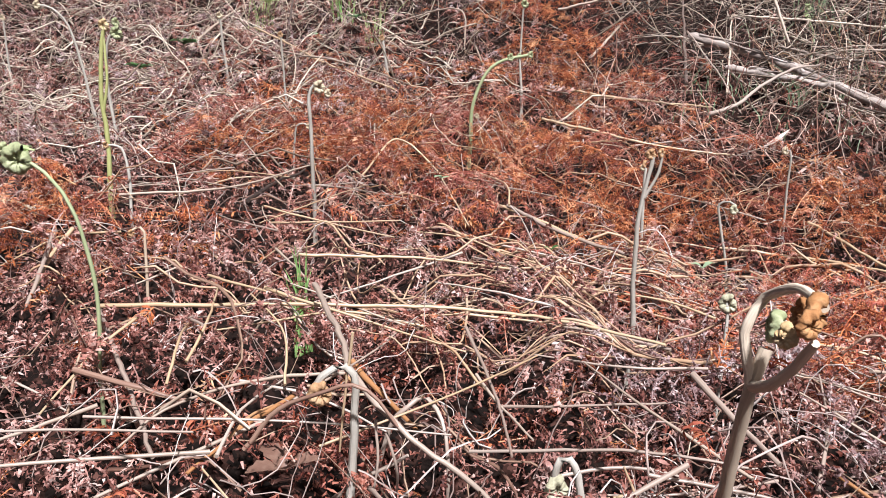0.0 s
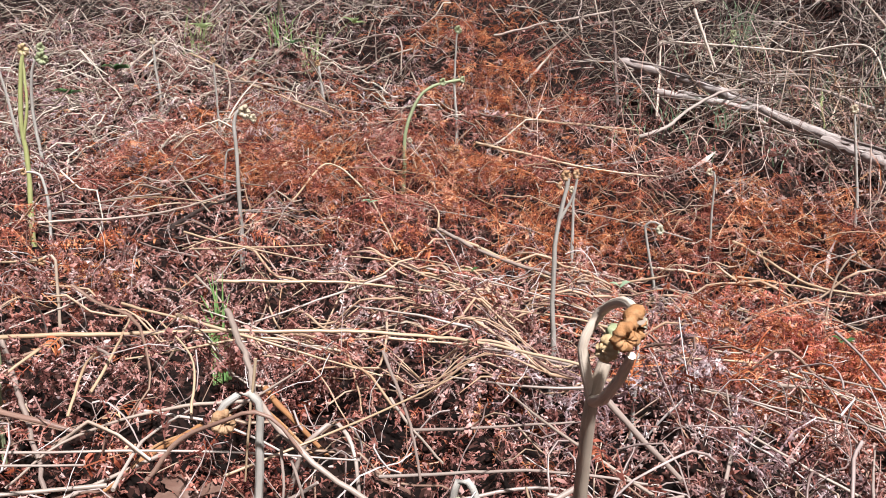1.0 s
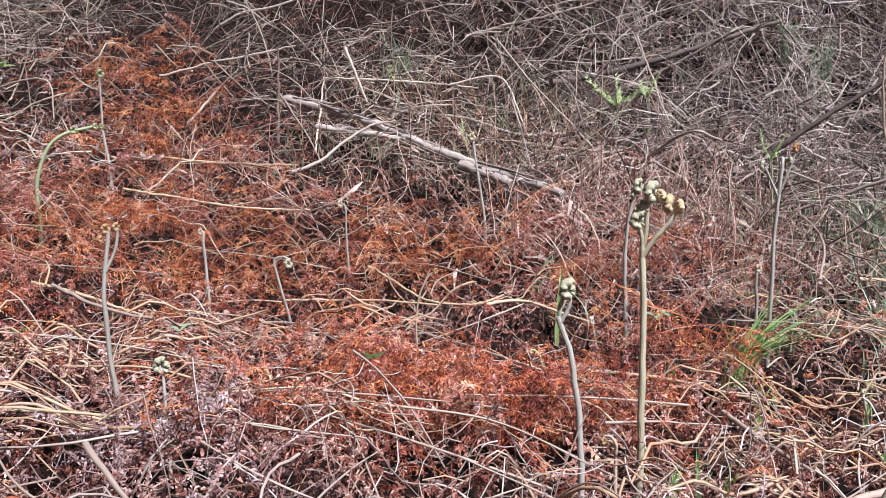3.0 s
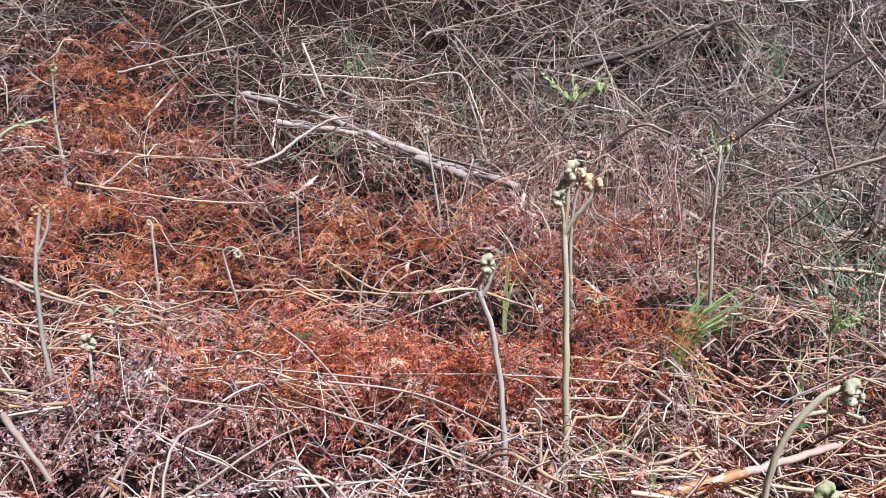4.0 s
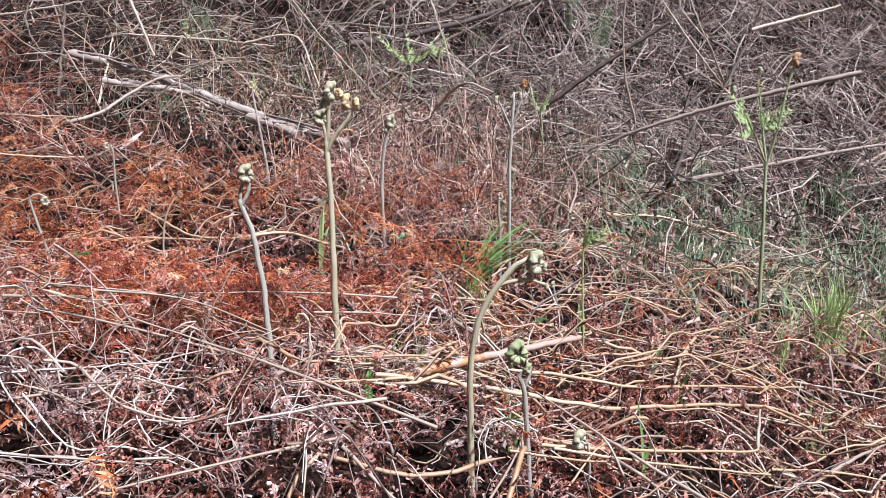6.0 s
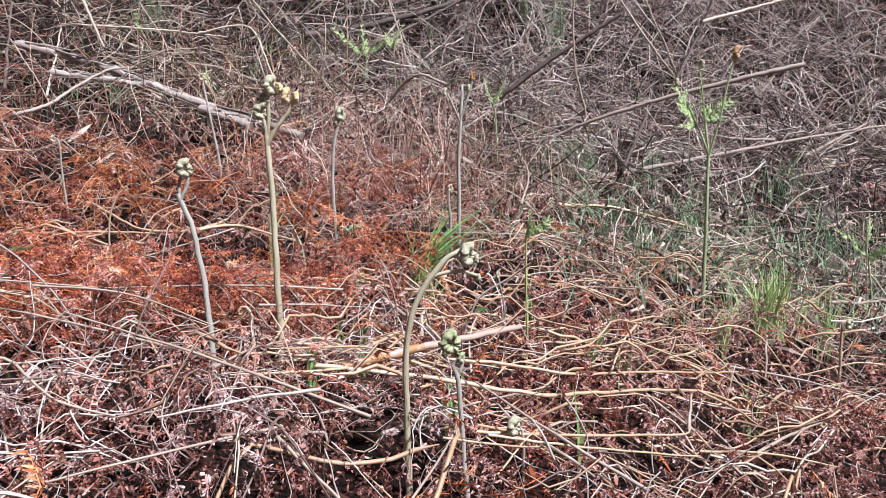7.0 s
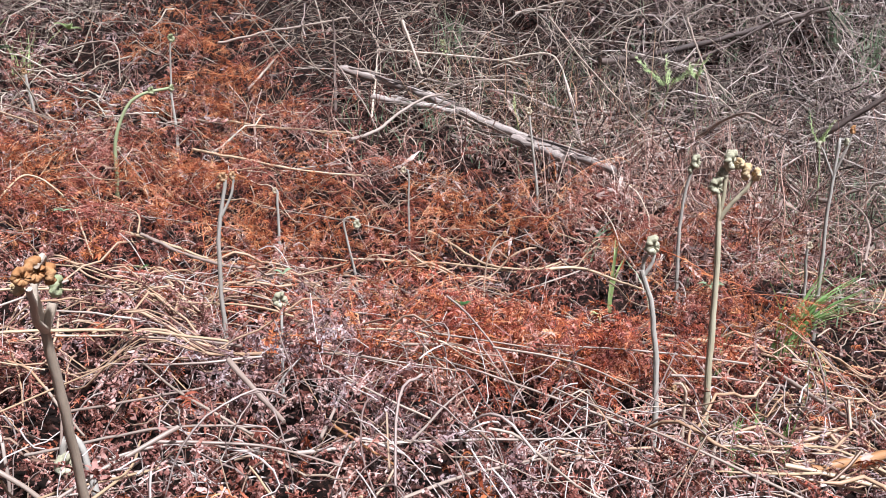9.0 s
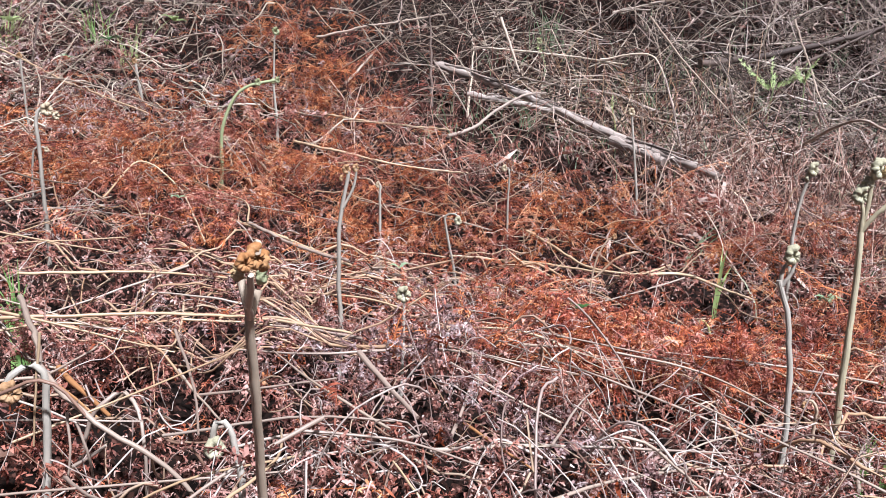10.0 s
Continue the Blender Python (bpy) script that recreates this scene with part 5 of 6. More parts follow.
stick("dead_stalk", "bleached pale dead bracken stalk lying on the litter", "pale", [(0.888, 3.066, 0.648), (0.91, 2.787, 0.542), (0.928, 2.492, 0.412)], 0.0033)
stick("bare_branch", "dark bare branch leaning over the bank", "dark", [(2.381, 2.123, 0.437), (2.539, 2.021, 0.573), (2.745, 1.888, 0.732)], 0.0108)
stick("bare_branch", "brown bare branch reaching across the bank", "bark", [(3.015, 1.314, 0.558), (2.80, 1.55, 0.478), (2.58, 1.79, 0.375), (2.383, 2.012, 0.248)], 0.0088)
stick("bare_branch", "brown bare branch reaching across the bank", "bark", [(2.526, 1.735, 0.174), (3.059, 1.744, 0.208), (3.641, 1.712, 0.253), (4.123, 1.643, 0.29)], 0.0083)
stick("bare_branch", "brown bare branch reaching across the bank", "bark", [(3.747, 1.773, 0.164), (4.3, 1.81, 0.293)], 0.0082)
stick("dead_stalk", "tan dead stalk leaning in the brush", "tan", [(3.775, 2.389, 0.744), (4.247, 2.269, 0.861)], 0.0116)
stick("dead_stalk", "tan dead stalk leaning in the brush", "tan", [(2.267, 1.531, 0.409), (2.237, 1.551, 0.53), (2.23, 1.556, 0.645), (2.229, 1.556, 0.806)], 0.0046)
stick("dead_stalk", "tan dead stalk leaning in the brush", "tan", [(3.6, 2.35, 0.459), (3.448, 2.433, 0.665), (3.368, 2.585, 0.896)], 0.0072)
stick("dead_stalk", "tan dead stalk leaning in the brush", "tan", [(3.619, 2.387, 0.497), (3.542, 2.455, 0.717), (3.521, 2.548, 0.899)], 0.006)
stick("bare_branch", "dark bare branch leaning over the bank", "dark", [(2.032, 3.07, 0.673), (2.521, 3.118, 0.755), (3.163, 3.001, 0.941)], 0.0163)
stick("bare_branch", "dark bare branch leaning over the bank", "dark", [(2.275, 2.991, 0.619), (2.641, 3.061, 0.751), (2.913, 3.044, 0.887)], 0.0085)
stick("dead_stalk", "grey-brown leaning dead stalk leaning in the brush", "grey", [(2.043, 2.383, 0.399), (1.941, 1.992, 0.521), (2.026, 1.937, 0.497)], 0.0063)
stick("dead_stalk", "tan dead stalk leaning in the brush", "tan", [(1.735, 2.97, 0.847), (1.788, 2.714, 0.658), (1.888, 2.314, 0.379)], 0.0048)
stick("dead_stalk", "tan dead stalk leaning in the brush", "tan", [(1.111, 2.928, 0.812), (1.15, 2.78, 0.616)], 0.0075)
stick("dead_stalk", "tan dead stalk leaning in the brush", "tan", [(2.394, 2.993, 0.872), (2.272, 2.546, 0.504)], 0.0054)
stick("bare_branch", "dark bare branch leaning over the bank", "dark", [(3.9, 2.437, 0.88), (3.774, 2.415, 0.667), (3.125, 2.099, 0.268)], 0.0059)
stick("bare_branch", "dark bare branch leaning over the bank", "dark", [(2.578, 1.705, 0.154), (2.57, 1.649, 0.24), (3.164, 2.112, 0.383)], 0.0068)
stick("dead_stalk", "tan dead stalk leaning in the brush", "tan", [(0.471, 3.567, 0.726), (1.039, 3.545, 0.848)], 0.0068)
stick("dead_stalk", "tan dead stalk leaning in the brush", "tan", [(-0.246, 3.521, 0.649), (0.058, 3.269, 0.714), (0.09, 3.204, 0.566)], 0.005)
stick("dead_stalk", "tan dead stalk leaning in the brush", "tan", [(0.542, 3.042, 0.544), (0.676, 3.177, 0.675)], 0.0071)
stick("bare_branch", "dark bare branch leaning over the bank", "dark", [(-0.636, 3.38, 0.558), (-0.598, 3.461, 0.817)], 0.0049)
stick("dead_stalk", "tan dead stalk leaning in the brush", "tan", [(-0.606, 3.206, 0.542), (-0.303, 2.614, 0.533), (-0.049, 2.727, 0.445)], 0.0043)
stick("dead_stalk", "bleached pale dead stalk leaning in the brush", "pale", [(1.971, 1.462, 0.175), (2.079, 1.564, 0.234), (2.139, 1.661, 0.27), (2.276, 1.877, 0.275)], 0.0039)
stick("dead_stalk", "bleached pale dead stalk leaning in the brush", "pale", [(2.033, 1.28, 0.119), (1.966, 1.186, 0.185)], 0.0041)
stick("bare_branch", "dark bare branch leaning over the bank", "dark", [(0.823, 2.753, 0.48), (0.961, 3.543, 0.842)], 0.0057)


def fallen_twigs(count):
    """Stouter twigs lying here and there across the brush of the bank."""
    at = spots(count, 5.6, lambda x, y: np.clip(bareness(x, y) - 0.3, 0, 1) * (x + y > 3.6), 1.9)
    for k, ((x, y), head) in enumerate(zip(at, across(count))):
        ln = rng.uniform(0.25, 0.8)
        s = np.linspace(-0.5, 0.5, 5)
        px, py = x + s * ln * math.cos(head), y + s * ln * math.sin(head) + rng.normal(0, 0.02, 5)
        pz = np.linspace(float(top(px[0], py[0])), float(top(px[4], py[4])), 5) + rng.uniform(0.0, 0.09) + rng.normal(0, 0.012, 5)
        pz = np.maximum(pz, top(px, py) - 0.01)
        stick("fallen_twig", "dull grey-brown fallen twig lying in the brush", ("bark", "dark", "grey", "bark", "brown")[k % 5], np.stack([px, py, pz], -1), rng.uniform(0.003, 0.0085))


fallen_twigs(44)

# ---- young ferns with opening fronds ----


def leafy(line, wide, mat, seed):
    """A half-open frond: a bent midrib, with side branches in pairs that each carry two rows of small lobed leaflets."""
    r = np.random.default_rng(seed)
    p = glide(line, 15)
    pieces = [tube(p, 0.0014, 0.0006)]
    face = np.array([0.55, -0.8, 0.35]) + r.normal(0, 0.25, 3)
    for i in range(1, 14, 2):
        d = p[i + 1] - p[i - 1]
        d /= np.linalg.norm(d)
        side = np.cross(d, face)
        side /= np.linalg.norm(side)
        for sgn in (-1, 1):
            ln = wide * 1.25 * (1.15 - 0.75 * (i / 13)) * r.uniform(0.75, 1.1)
            out = side * sgn * 0.85 + d * 0.5 + r.normal(0, 0.12, 3)
            out /= np.linalg.norm(out)
            n = 9
            s = np.linspace(0, 1, n)[:, None]
            q = p[i] + s * out * ln + d * s**2 * ln * 0.25 + face * s**2 * ln * r.normal(0.1, 0.15)
            pieces.append(tube(q, 0.0007, 0.0003))
            leaf_way = np.cross(out, face)
            leaf_way /= np.linalg.norm(leaf_way)
            for k in range(1, n):
                for s2 in (-1, 1):
                    b = ln * 0.34 * (1.1 - 0.75 * k / n) * r.uniform(0.75, 1.2)
                    u = leaf_way * s2 + out * 0.45 + face * r.normal(0, 0.25)
                    u /= np.linalg.norm(u)
                    up = np.cross(u, out) * s2
                    pieces.append(sliver(q[k], u, up, out * b * 0.36, b, r.normal(0.6, 0.4), True))
    v, f = join(pieces)
    return mesh_of("frond", v, f, mat)


def young_fern(label, line, r, colour, arms, heads, fronds):
    ob = crozier(label, line, r, colour, arms, heads)
    ob.name = "young_fern"
    ob["category"], ob["group"] = "fern", "young ferns"
    for k, (path, wide) in enumerate(fronds):
        part("frond", leafy(np.array(path) - np.array(ob.location), wide, FROND, 17 * k + int(abs(line[0][0]) * 1000)), ob, "fresh green half-open frond")
    return ob


young_fern("tall fresh green fern opening three fronds", [(2.043, 0.866, 0.019), (2.042, 0.867, 0.128), (2.037, 0.87, 0.261), (2.035, 0.872, 0.369)], 0.005, "green", [[(2.035, 0.872, 0.369), (2.012, 0.886, 0.427), (1.992, 0.9, 0.475)], [(2.035, 0.872, 0.369), (2.023, 0.879, 0.446), (2.013, 0.885, 0.514)], [(2.035, 0.871, 0.364), (2.049, 0.862, 0.44), (2.059, 0.856, 0.514), (2.07, 0.849, 0.577)]], [((2.073, 0.847, 0.589), 0.0169, "brown"), ((1.966, 0.916, 0.526), 0.010, "green"), ((2.009, 0.888, 0.566), 0.010, "pale")], [([(2.01, 0.888, 0.433), (1.987, 0.903, 0.471), (1.965, 0.917, 0.517)], 0.036), ([(2.026, 0.877, 0.427), (2.015, 0.884, 0.502), (2.006, 0.89, 0.563)], 0.024), ([(2.022, 0.88, 0.446), (2.045, 0.865, 0.465), (2.069, 0.849, 0.489)], 0.022)])
young_fern("slender yellow-green fern with a small opening frond", [(1.364, 0.671, 0.128), (1.361, 0.673, 0.209), (1.36, 0.674, 0.277), (1.363, 0.672, 0.315)], 0.0021, "yellow", [], [], [([(1.361, 0.673, 0.296), (1.376, 0.664, 0.313), (1.399, 0.649, 0.326)], 0.0143), ([(1.36, 0.674, 0.291), (1.364, 0.671, 0.319), (1.365, 0.67, 0.341)], 0.0124)])
young_fern("small green fern opening on the bank", [(2.13, 2.701, 0.458), (2.131, 2.7, 0.526), (2.137, 2.697, 0.597)], 0.004, "green", [], [], [([(2.136, 2.697, 0.588), (2.076, 2.736, 0.642), (2.022, 2.771, 0.7)], 0.034), ([(2.136, 2.697, 0.588), (2.128, 2.702, 0.649), (2.121, 2.707, 0.708)], 0.030), ([(2.136, 2.697, 0.588), (2.201, 2.655, 0.648), (2.23, 2.636, 0.69)], 0.032)])
young_fern("small green fern opening on the bank", [(2.26, 2.686, 0.455), (2.261, 2.686, 0.547), (2.26, 2.686, 0.626)], 0.0041, "green", [], [], [([(2.26, 2.686, 0.615), (2.272, 2.679, 0.665), (2.292, 2.666, 0.71)], 0.029), ([(2.26, 2.686, 0.615), (2.239, 2.7, 0.649), (2.23, 2.706, 0.678)], 0.024)])
young_fern("small green fern opening on the bank", [(2.273, 1.985, 0.224), (2.268, 1.988, 0.344), (2.261, 1.993, 0.441)], 0.0035, "green", [], [], [([(2.261, 1.993, 0.422), (2.241, 2.006, 0.47), (2.23, 2.012, 0.519)], 0.024), ([(2.263, 1.992, 0.426), (2.278, 1.981, 0.47), (2.294, 1.971, 0.503)], 0.022)])
young_fern("fresh green fern with spreading half-open fronds", [(2.662, 0.809, -0.074), (2.648, 0.817, 0.021), (2.632, 0.828, 0.099)], 0.0034, "green", [], [], [([(2.636, 0.825, 0.068), (2.593, 0.853, 0.115), (2.557, 0.876, 0.138)], 0.0275), ([(2.635, 0.826, 0.081), (2.635, 0.826, 0.13), (2.633, 0.827, 0.176)], 0.026), ([(2.64, 0.822, 0.053), (2.678, 0.798, 0.084), (2.7, 0.784, 0.114)], 0.0275)])
young_fern("small green fern opening on the bank", [(1.411, 3.255, 0.64), (1.401, 3.261, 0.674), (1.39, 3.268, 0.707)], 0.0041, "green", [], [((1.387, 3.27, 0.741), 0.0149, "green")], [([(1.395, 3.265, 0.694), (1.382, 3.274, 0.725), (1.376, 3.277, 0.757)], 0.014)])
young_fern("small green fern opening on the bank", [(1.488, 2.66, 0.435), (1.476, 2.667, 0.486), (1.471, 2.671, 0.516)], 0.0036, "yellow", [], [], [([(1.474, 2.669, 0.5), (1.472, 2.671, 0.526), (1.47, 2.672, 0.552)], 0.0124)])

# ---- grass and herbs ----


def grass_tuft(label, base, height, blades, spread, lean, mat, wide):
    r = np.random.default_rng(int(abs(base[0]) * 1000 + abs(base[1]) * 333))
    s = np.linspace(0, 1, 6)
    ob = holder("grass_tuft", base, label, "grass", "grass tufts")
    for _ in range(blades):
        x, y = r.normal(0, spread * 0.5, 2) * (0.8, 0.5)
        h = height * r.uniform(0.6, 1.3)
        tip = np.array([lean[0], lean[1], 0]) * r.uniform(0.3, 1.3) + np.array([*r.normal(0, 0.3 * h, 2), h])
        z = float(top(base[0] + x, base[1] + y)) - base[2] - 0.07
        p = np.array([x, y, z]) + s[:, None] * tip * np.array([1, 1, 0]) * s[:, None] + np.outer(s - 0.35 * s**2 * r.uniform(0, 1), [0, 0, h + 0.07])
        a = r.normal(0.4, 0.6)
        side = np.array([math.cos(a), -math.sin(a), 0])
        w = wide * 0.7 * r.uniform(0.6, 1.1) * np.array([0.8, 1, 0.95, 0.8, 0.5, 0.08])
        fold = np.array([-side[1], side[0], 0]) * wide * 0.18
        v = np.stack([p - side * w[:, None], p + fold, p + side * w[:, None]], 1).reshape(-1, 3)
        i = np.arange(5)[:, None] * 3
        f = np.concatenate([np.concatenate([i, i + 1, i + 4, i + 3], 1), np.concatenate([i + 1, i + 2, i + 5, i + 4], 1)])
        part("blade", mesh_of("blade", v, f, mat, True), ob)
    return ob


def herb(name, label, base, size, leaves, mat):
    """Broad pointed leaves, bent along the midrib and toothed at the edge, on short stalks."""
    r = np.random.default_rng(int(abs(base[0]) * 1000 + abs(base[1]) * 333))
    ob = holder(name, base, label, "leaves")
    s = np.linspace(0, 1, 9)
    for k in range(leaves):
        a = 6.283 * k / leaves + r.normal(0, 0.4)
        rise = r.uniform(0.3, 1.1)
        out, side = np.array([math.cos(a), math.sin(a), 0]), np.array([-math.sin(a), math.cos(a), 0])
        ln = size * (1.2 if name == "herb" else 1.0) * r.uniform(0.8, 1.1)
        mid = out * (s * ln)[:, None] + np.outer(s * rise - 0.7 * rise * s**2, [0, 0, ln])
        w = ln * 0.3 * np.sin(np.pi * np.clip(s * 0.93 + 0.05, 0, 1)) * (1 + 0.14 * np.where(np.arange(9) % 2, 1, -1))
        up = np.array([0, 0, 1.0])
        rows = [mid - side * w[:, None] + up * (w * 0.35)[:, None], mid, mid + side * w[:, None] + up * (w * 0.35)[:, None]]
        v = np.stack(rows, 1).reshape(-1, 3) + np.array([0, 0, 0.085 if name == "herb" else 0.02])
        i = np.arange(8)[:, None] * 3
        f = np.concatenate([np.concatenate([i, i + 1, i + 4, i + 3], 1), np.concatenate([i + 1, i + 2, i + 5, i + 4], 1)])
        part("leaf", mesh_of("leaf", v, f, mat, True), ob)
    return ob


grass_tuft("tuft of bright green grass blades in the litter", (1.393, 1.073, 0.137), 0.12, 60, 0.036, (0.105, -0.066), GRASS, 0.0032)
grass_tuft("loose tuft of light green grass", (2.104, 0.717, 0.002), 0.125, 52, 0.095, (0.016, -0.01), GRASS_LIGHT, 0.003)
grass_tuft("soft tuft of blue-green grass on the bank", (2.554, 1.866, 0.18), 0.112, 70, 0.092, (0.009, -0.006), GRASS_DIM, 0.003)
grass_tuft("soft tuft of blue-green grass on the bank", (3.393, 1.587, 0.071), 0.132, 60, 0.132, (0.015, -0.01), GRASS_DIM, 0.003)
grass_tuft("a few bright green grass blades in the litter", (1.412, 0.568, 0.113), 0.068, 4, 0.007, (0.006, -0.004), GRASS, 0.005)
grass_tuft("a few bright green grass blades in the litter", (1.457, 0.536, 0.102), 0.064, 4, 0.007, (0.009, -0.006), GRASS, 0.005)
grass_tuft("a few bright green grass blades in the litter", (1.187, 0.342, 0.135), 0.06, 2, 0.001, (-0.002, 0.001), GRASS, 0.005)
grass_tuft("tuft of bright green grass blades in the litter", (1.04, 0.647, 0.18), 0.032, 7, 0.01, (0, -0), GRASS, 0.004)
grass_tuft("a few bright green grass blades in the litter", (1.027, 0.688, 0.183), 0.033, 4, 0.007, (0.003, -0.002), GRASS, 0.004)
grass_tuft("tuft of bright green grass blades in the litter", (-0.095, 0.958, 0.302), 0.076, 15, 0.017, (-0.009, -0), GRASS, 0.004)
grass_tuft("tuft of bright green grass blades in the litter", (0.972, 0.669, 0.192), 0.042, 9, 0.011, (0.005, -0.002), GRASS, 0.004)
grass_tuft("a few bright green grass blades in the litter", (1.221, 1.45, 0.163), 0.124, 4, 0.007, (0, -0), GRASS_LIGHT, 0.006)
grass_tuft("loose tuft of light green grass", (1.905, 0.692, 0.034), 0.07, 14, 0.029, (-0.005, 0.003), GRASS_LIGHT, 0.003)
grass_tuft("soft tuft of blue-green grass on the bank", (2.559, 1.357, 0.049), 0.089, 40, 0.089, (0, -0), GRASS_DIM, 0.003)
grass_tuft("soft tuft of blue-green grass on the bank", (2.356, 1.465, 0.09), 0.088, 40, 0.088, (0, -0), GRASS_DIM, 0.003)
grass_tuft("loose tuft of light green grass", (2.278, 0.694, -0.031), 0.092, 30, 0.053, (0, -0), GRASS_LIGHT, 0.003)
grass_tuft("loose tuft of light green grass", (2.032, 0.695, 0.012), 0.115, 26, 0.029, (0.01, -0.005), GRASS_LIGHT, 0.004)
grass_tuft("a few bright green grass blades in the litter", (1.32, 1.76, 0.213), 0.08, 4, 0.015, (0.063, -0.019), GRASS_DIM, 0.006)
grass_tuft("soft tuft of blue-green grass on the bank", (2.532, 1.123, 0.003), 0.066, 40, 0.099, (0, -0), GRASS_DIM, 0.0025)
grass_tuft("soft tuft of blue-green grass on the bank", (3.073, 1.154, -0.042), 0.093, 40, 0.112, (0, -0), GRASS_DIM, 0.0025)
grass_tuft("soft tuft of blue-green grass on the bank", (1.539, 3.535, 0.75), 0.153, 30, 0.102, (0, -0), GRASS_DIM, 0.004)
grass_tuft("soft tuft of blue-green grass on the bank", (3.224, 2.827, 0.668), 0.22, 40, 0.098, (0, -0), GRASS_DIM, 0.004)
grass_tuft("soft tuft of blue-green grass on the bank", (3.213, 3.013, 0.818), 0.152, 26, 0.076, (0, -0), GRASS_DIM, 0.004)
grass_tuft("soft tuft of blue-green grass on the bank", (2.614, 2.288, 0.315), 0.091, 20, 0.068, (0, -0), GRASS_DIM, 0.003)
grass_tuft("soft tuft of blue-green grass on the bank", (2.973, 1.905, 0.182), 0.088, 20, 0.066, (0, -0), GRASS_DIM, 0.003)
grass_tuft("loose tuft of light green grass", (1.257, 1.086, 0.139), 0.032, 7, 0.014, (0, -0), GRASS_LIGHT, 0.004)
grass_tuft("loose tuft of light green grass", (1.329, 0.927, 0.138), 0.047, 7, 0.009, (0.018, -0.006), GRASS_LIGHT, 0.004)
grass_tuft("tuft of bright green grass blades in the litter", (-0.489, 3.844, 0.706), 0.102, 16, 0.077, (0, 0), GRASS, 0.004)
grass_tuft("loose tuft of light green grass", (-0.842, 3.897, 0.686), 0.173, 22, 0.074, (0, -0), GRASS_LIGHT, 0.004)
grass_tuft("loose tuft of light green grass", (-0.308, 3.656, 0.659), 0.144, 16, 0.072, (0, -0), GRASS_LIGHT, 0.004)
grass_tuft("loose tuft of light green grass", (1.579, 0.923, 0.109), 0.047, 6, 0.018, (0, -0), GRASS_LIGHT, 0.004)
grass_tuft("tuft of bright green grass blades in the litter", (1.097, 0.499, 0.164), 0.032, 12, 0.014, (0, -0), GRASS, 0.004)
grass_tuft("loose tuft of light green grass", (1.686, 0.453, 0.051), 0.038, 8, 0.029, (0, -0), GRASS_LIGHT, 0.003)
herb("herb", "bright green herb leaves low in the litter", (-0.815, 1.623, 0.291), 0.032, 9, FROND)
herb("herb", "dark green herb leaves in the litter", (-1.079, 2.971, 0.394), 0.046, 8, HERB)
herb("herb", "dark green herb leaves in the litter", (-1.02, 3.29, 0.475), 0.051, 8, HERB)
herb("herb", "dark green herb leaves in the litter", (0.635, 0.843, 0.247), 0.011, 3, HERB)
herb("herb", "pale green broad leaf in the litter", (0.411, 0.974, 0.271), 0.013, 2, GRASS_DIM)
herb("herb", "dark green herb leaves in the litter", (0.645, 0.846, 0.245), 0.012, 3, HERB)
herb("fallen_leaf", "large curled brown fallen leaf on the litter", (-0.038, 0.589, 0.257), 0.036, 3, DEADLEAF)
herb("herb", "bright green herb leaves low in the litter", (-0.124, 3.665, 0.68), 0.046, 6, FROND)
herb("herb", "pale green broad leaf in the litter", (1.286, 1.167, 0.14), 0.022, 7, GRASS_DIM)
herb("herb", "pale green broad leaf in the litter", (0.063, 1.493, 0.285), 0.016, 3, GRASS_DIM)
herb("herb", "dark green herb leaves in the litter", (0.22, 0.978, 0.289), 0.01, 2, HERB)
herb("herb", "dark green herb leaves in the litter", (-0.359, 3.459, 0.589), 0.039, 6, HERB)
herb("herb", "bright green herb leaves low in the litter", (-0.803, 3.782, 0.651), 0.048, 6, FROND)
herb("herb", "dark green herb leaves in the litter", (1.17, 0.529, 0.153), 0.01, 5, HERB)
herb("herb", "pale green broad leaf in the litter", (-0.478, 3.251, 0.515), 0.026, 4, GRASS_DIM)

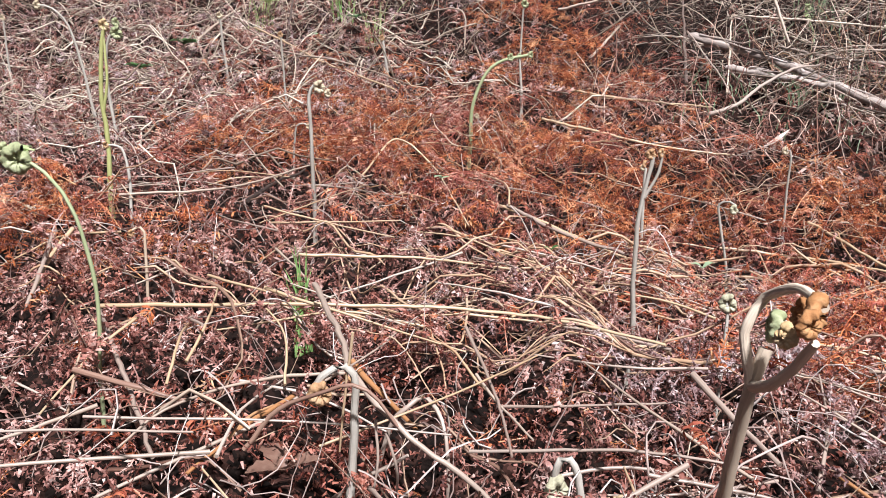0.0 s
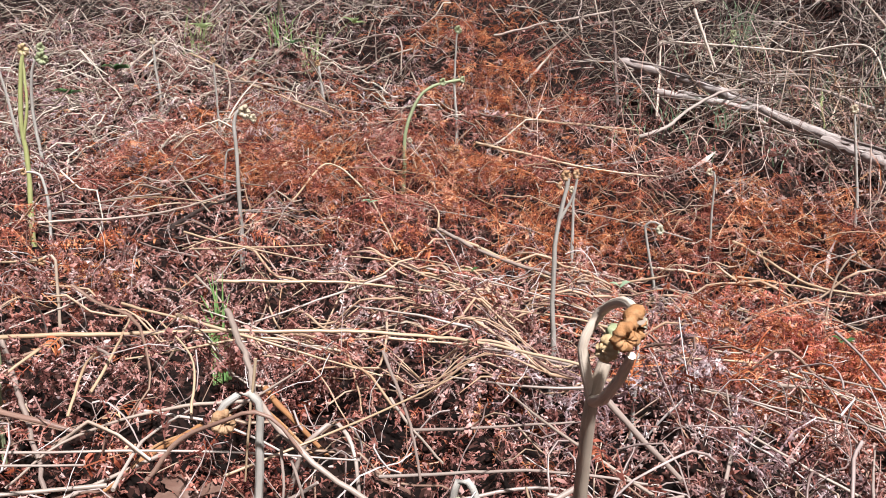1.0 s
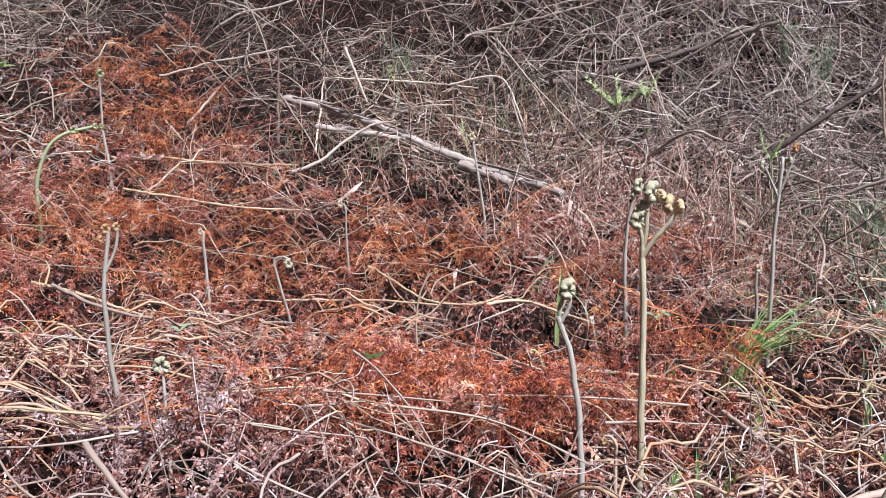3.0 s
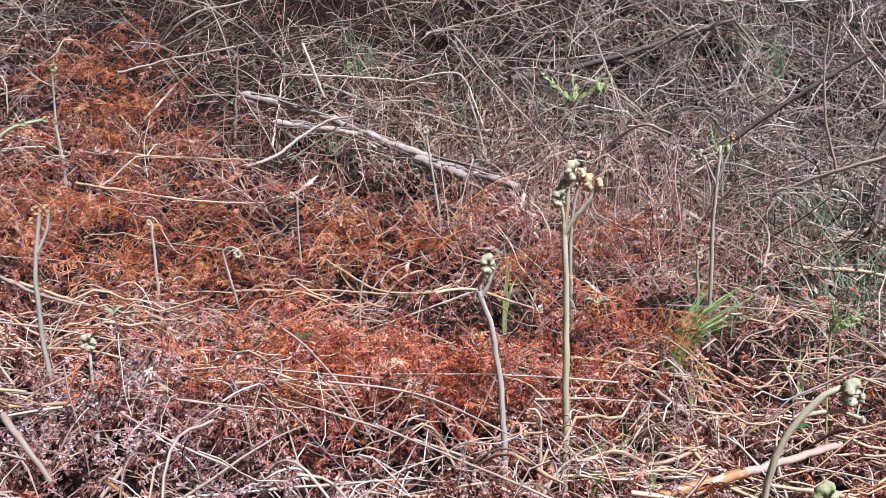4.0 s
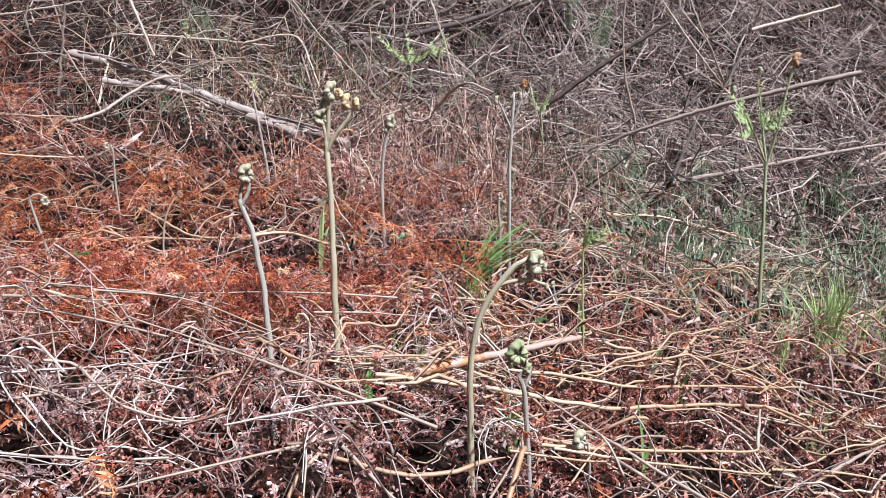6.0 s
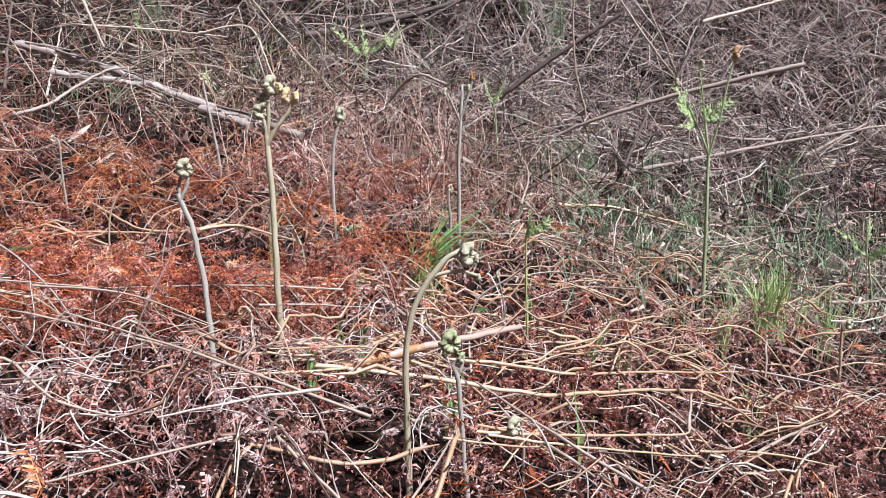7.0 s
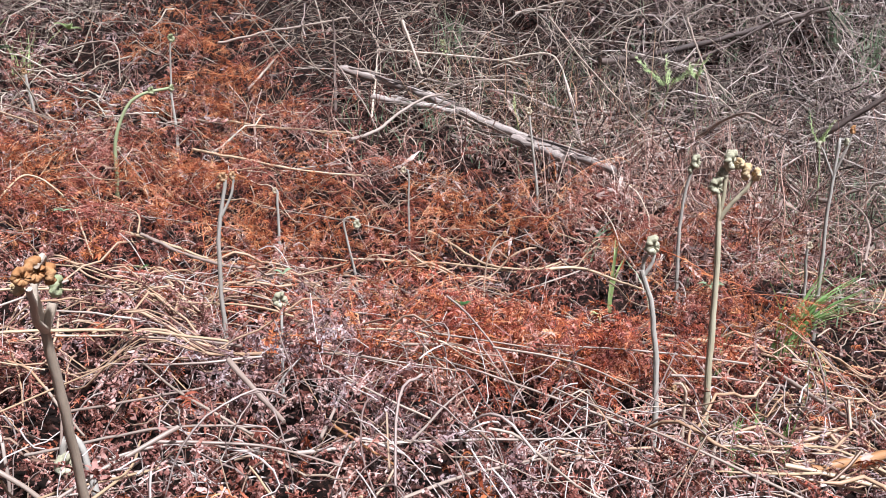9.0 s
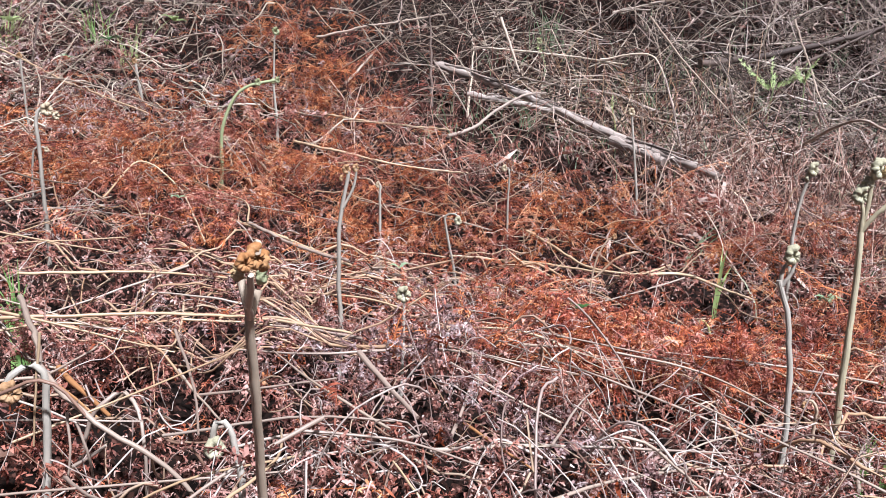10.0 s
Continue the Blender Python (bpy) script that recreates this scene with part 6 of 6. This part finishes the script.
def short_grass():
    """Thin low grass that comes up through the litter in the hollow."""
    at = spots(2700, 5.6, lambda x, y: clumps(x, y) ** 2 * np.max((blot(x, y, 2.65, 1.2, 0.75, 0.5), 0.8 * blot(x, y, 2.6, 1.9, 0.5, 0.3), 0.28 * blot(x, y, 2.6, 2.9, 1.3, 0.5), 0.2 * blot(x, y, 1.3, 2.7, 0.6, 0.3)), axis=0), 1.6)
    n = len(at)
    h, lean, a = rng.uniform(0.04, 0.13, n), rng.normal(0, 0.6, (n, 2)), rng.normal(0.4, 0.7, n)
    s = np.linspace(0, 1, 4)
    p = np.zeros((n, 4, 3))
    p[:, :, :2] = at[:, None] + lean[:, None] * h[:, None, None] * (s**2)[None, :, None]
    p[:, :, 2] = top(at[:, 0], at[:, 1])[:, None] - 0.04 + (h[:, None] + 0.03) * (s - 0.25 * s**2)
    side = np.stack([np.cos(a), -np.sin(a), np.zeros(n)], -1)[:, None] * (0.0017 * np.array([1, 0.9, 0.6, 0.1]))[None, :, None]
    v = np.stack([p - side, p + side], 2).reshape(-1, 3)
    i = np.arange(3) * 2
    q = np.stack([i, i + 1, i + 3, i + 2], -1)
    f = (q[None] + (np.arange(n) * 8)[:, None, None]).reshape(-1, 4)
    tagged(new("short_grass", mesh_of("short_grass", v, f, GRASS_DIM)), "thin blue-green grass coming up through the litter", "grass", kind="stuff")


short_grass()

# ---- more dead stalks, lying singly on the litter ----


def lone_stalks(count):
    """Bent stalks of a few lengths; each lies along the slope where it fell."""
    kinds = []
    for k in range(18):
        ln = rng.uniform(0.12, 0.42)
        bow = rng.normal(0, 0.06) * ln
        kink = rng.uniform(0.3, 0.7)
        pts = [(-ln / 2, 0, 0), (ln * (kink - 0.5), bow, rng.uniform(0, 0.05) * ln), (ln / 2, rng.normal(0, 0.05) * ln, 0)]
        kinds.append((ln, stalk_mesh("dead_stalk", np.array(pts), rng.uniform(0.0012, 0.0024), 0.0009, DRY[("straw", "pale", "straw", "tan", "pale", "grey")[k % 6]], 900 + k, 6, 12)))
    at = spots(count, 3.2, lambda x, y: (1 - 0.5 * redness(x, y)) * (y > 0.25))
    for (x, y), head in zip(at, across(count)):
        ln, me = kinds[int(rng.integers(0, len(kinds)))]
        dx, dy = math.cos(head) * ln / 2, math.sin(head) * ln / 2
        z0, z1, zc = float(top(x - dx, y - dy)), float(top(x + dx, y + dy)), float(top(x, y))
        ob = new("dead_stalk", me)
        ob.matrix_world = pose(x, y, max((z0 + z1) / 2, zc) + rng.uniform(0.004, 0.022), 0, -math.degrees(math.atan2(z1 - z0, ln)) , math.degrees(head))
        tagged(ob, "dry bracken stalk lying on the litter", "dead stalk", "dead stalks")


lone_stalks(280)
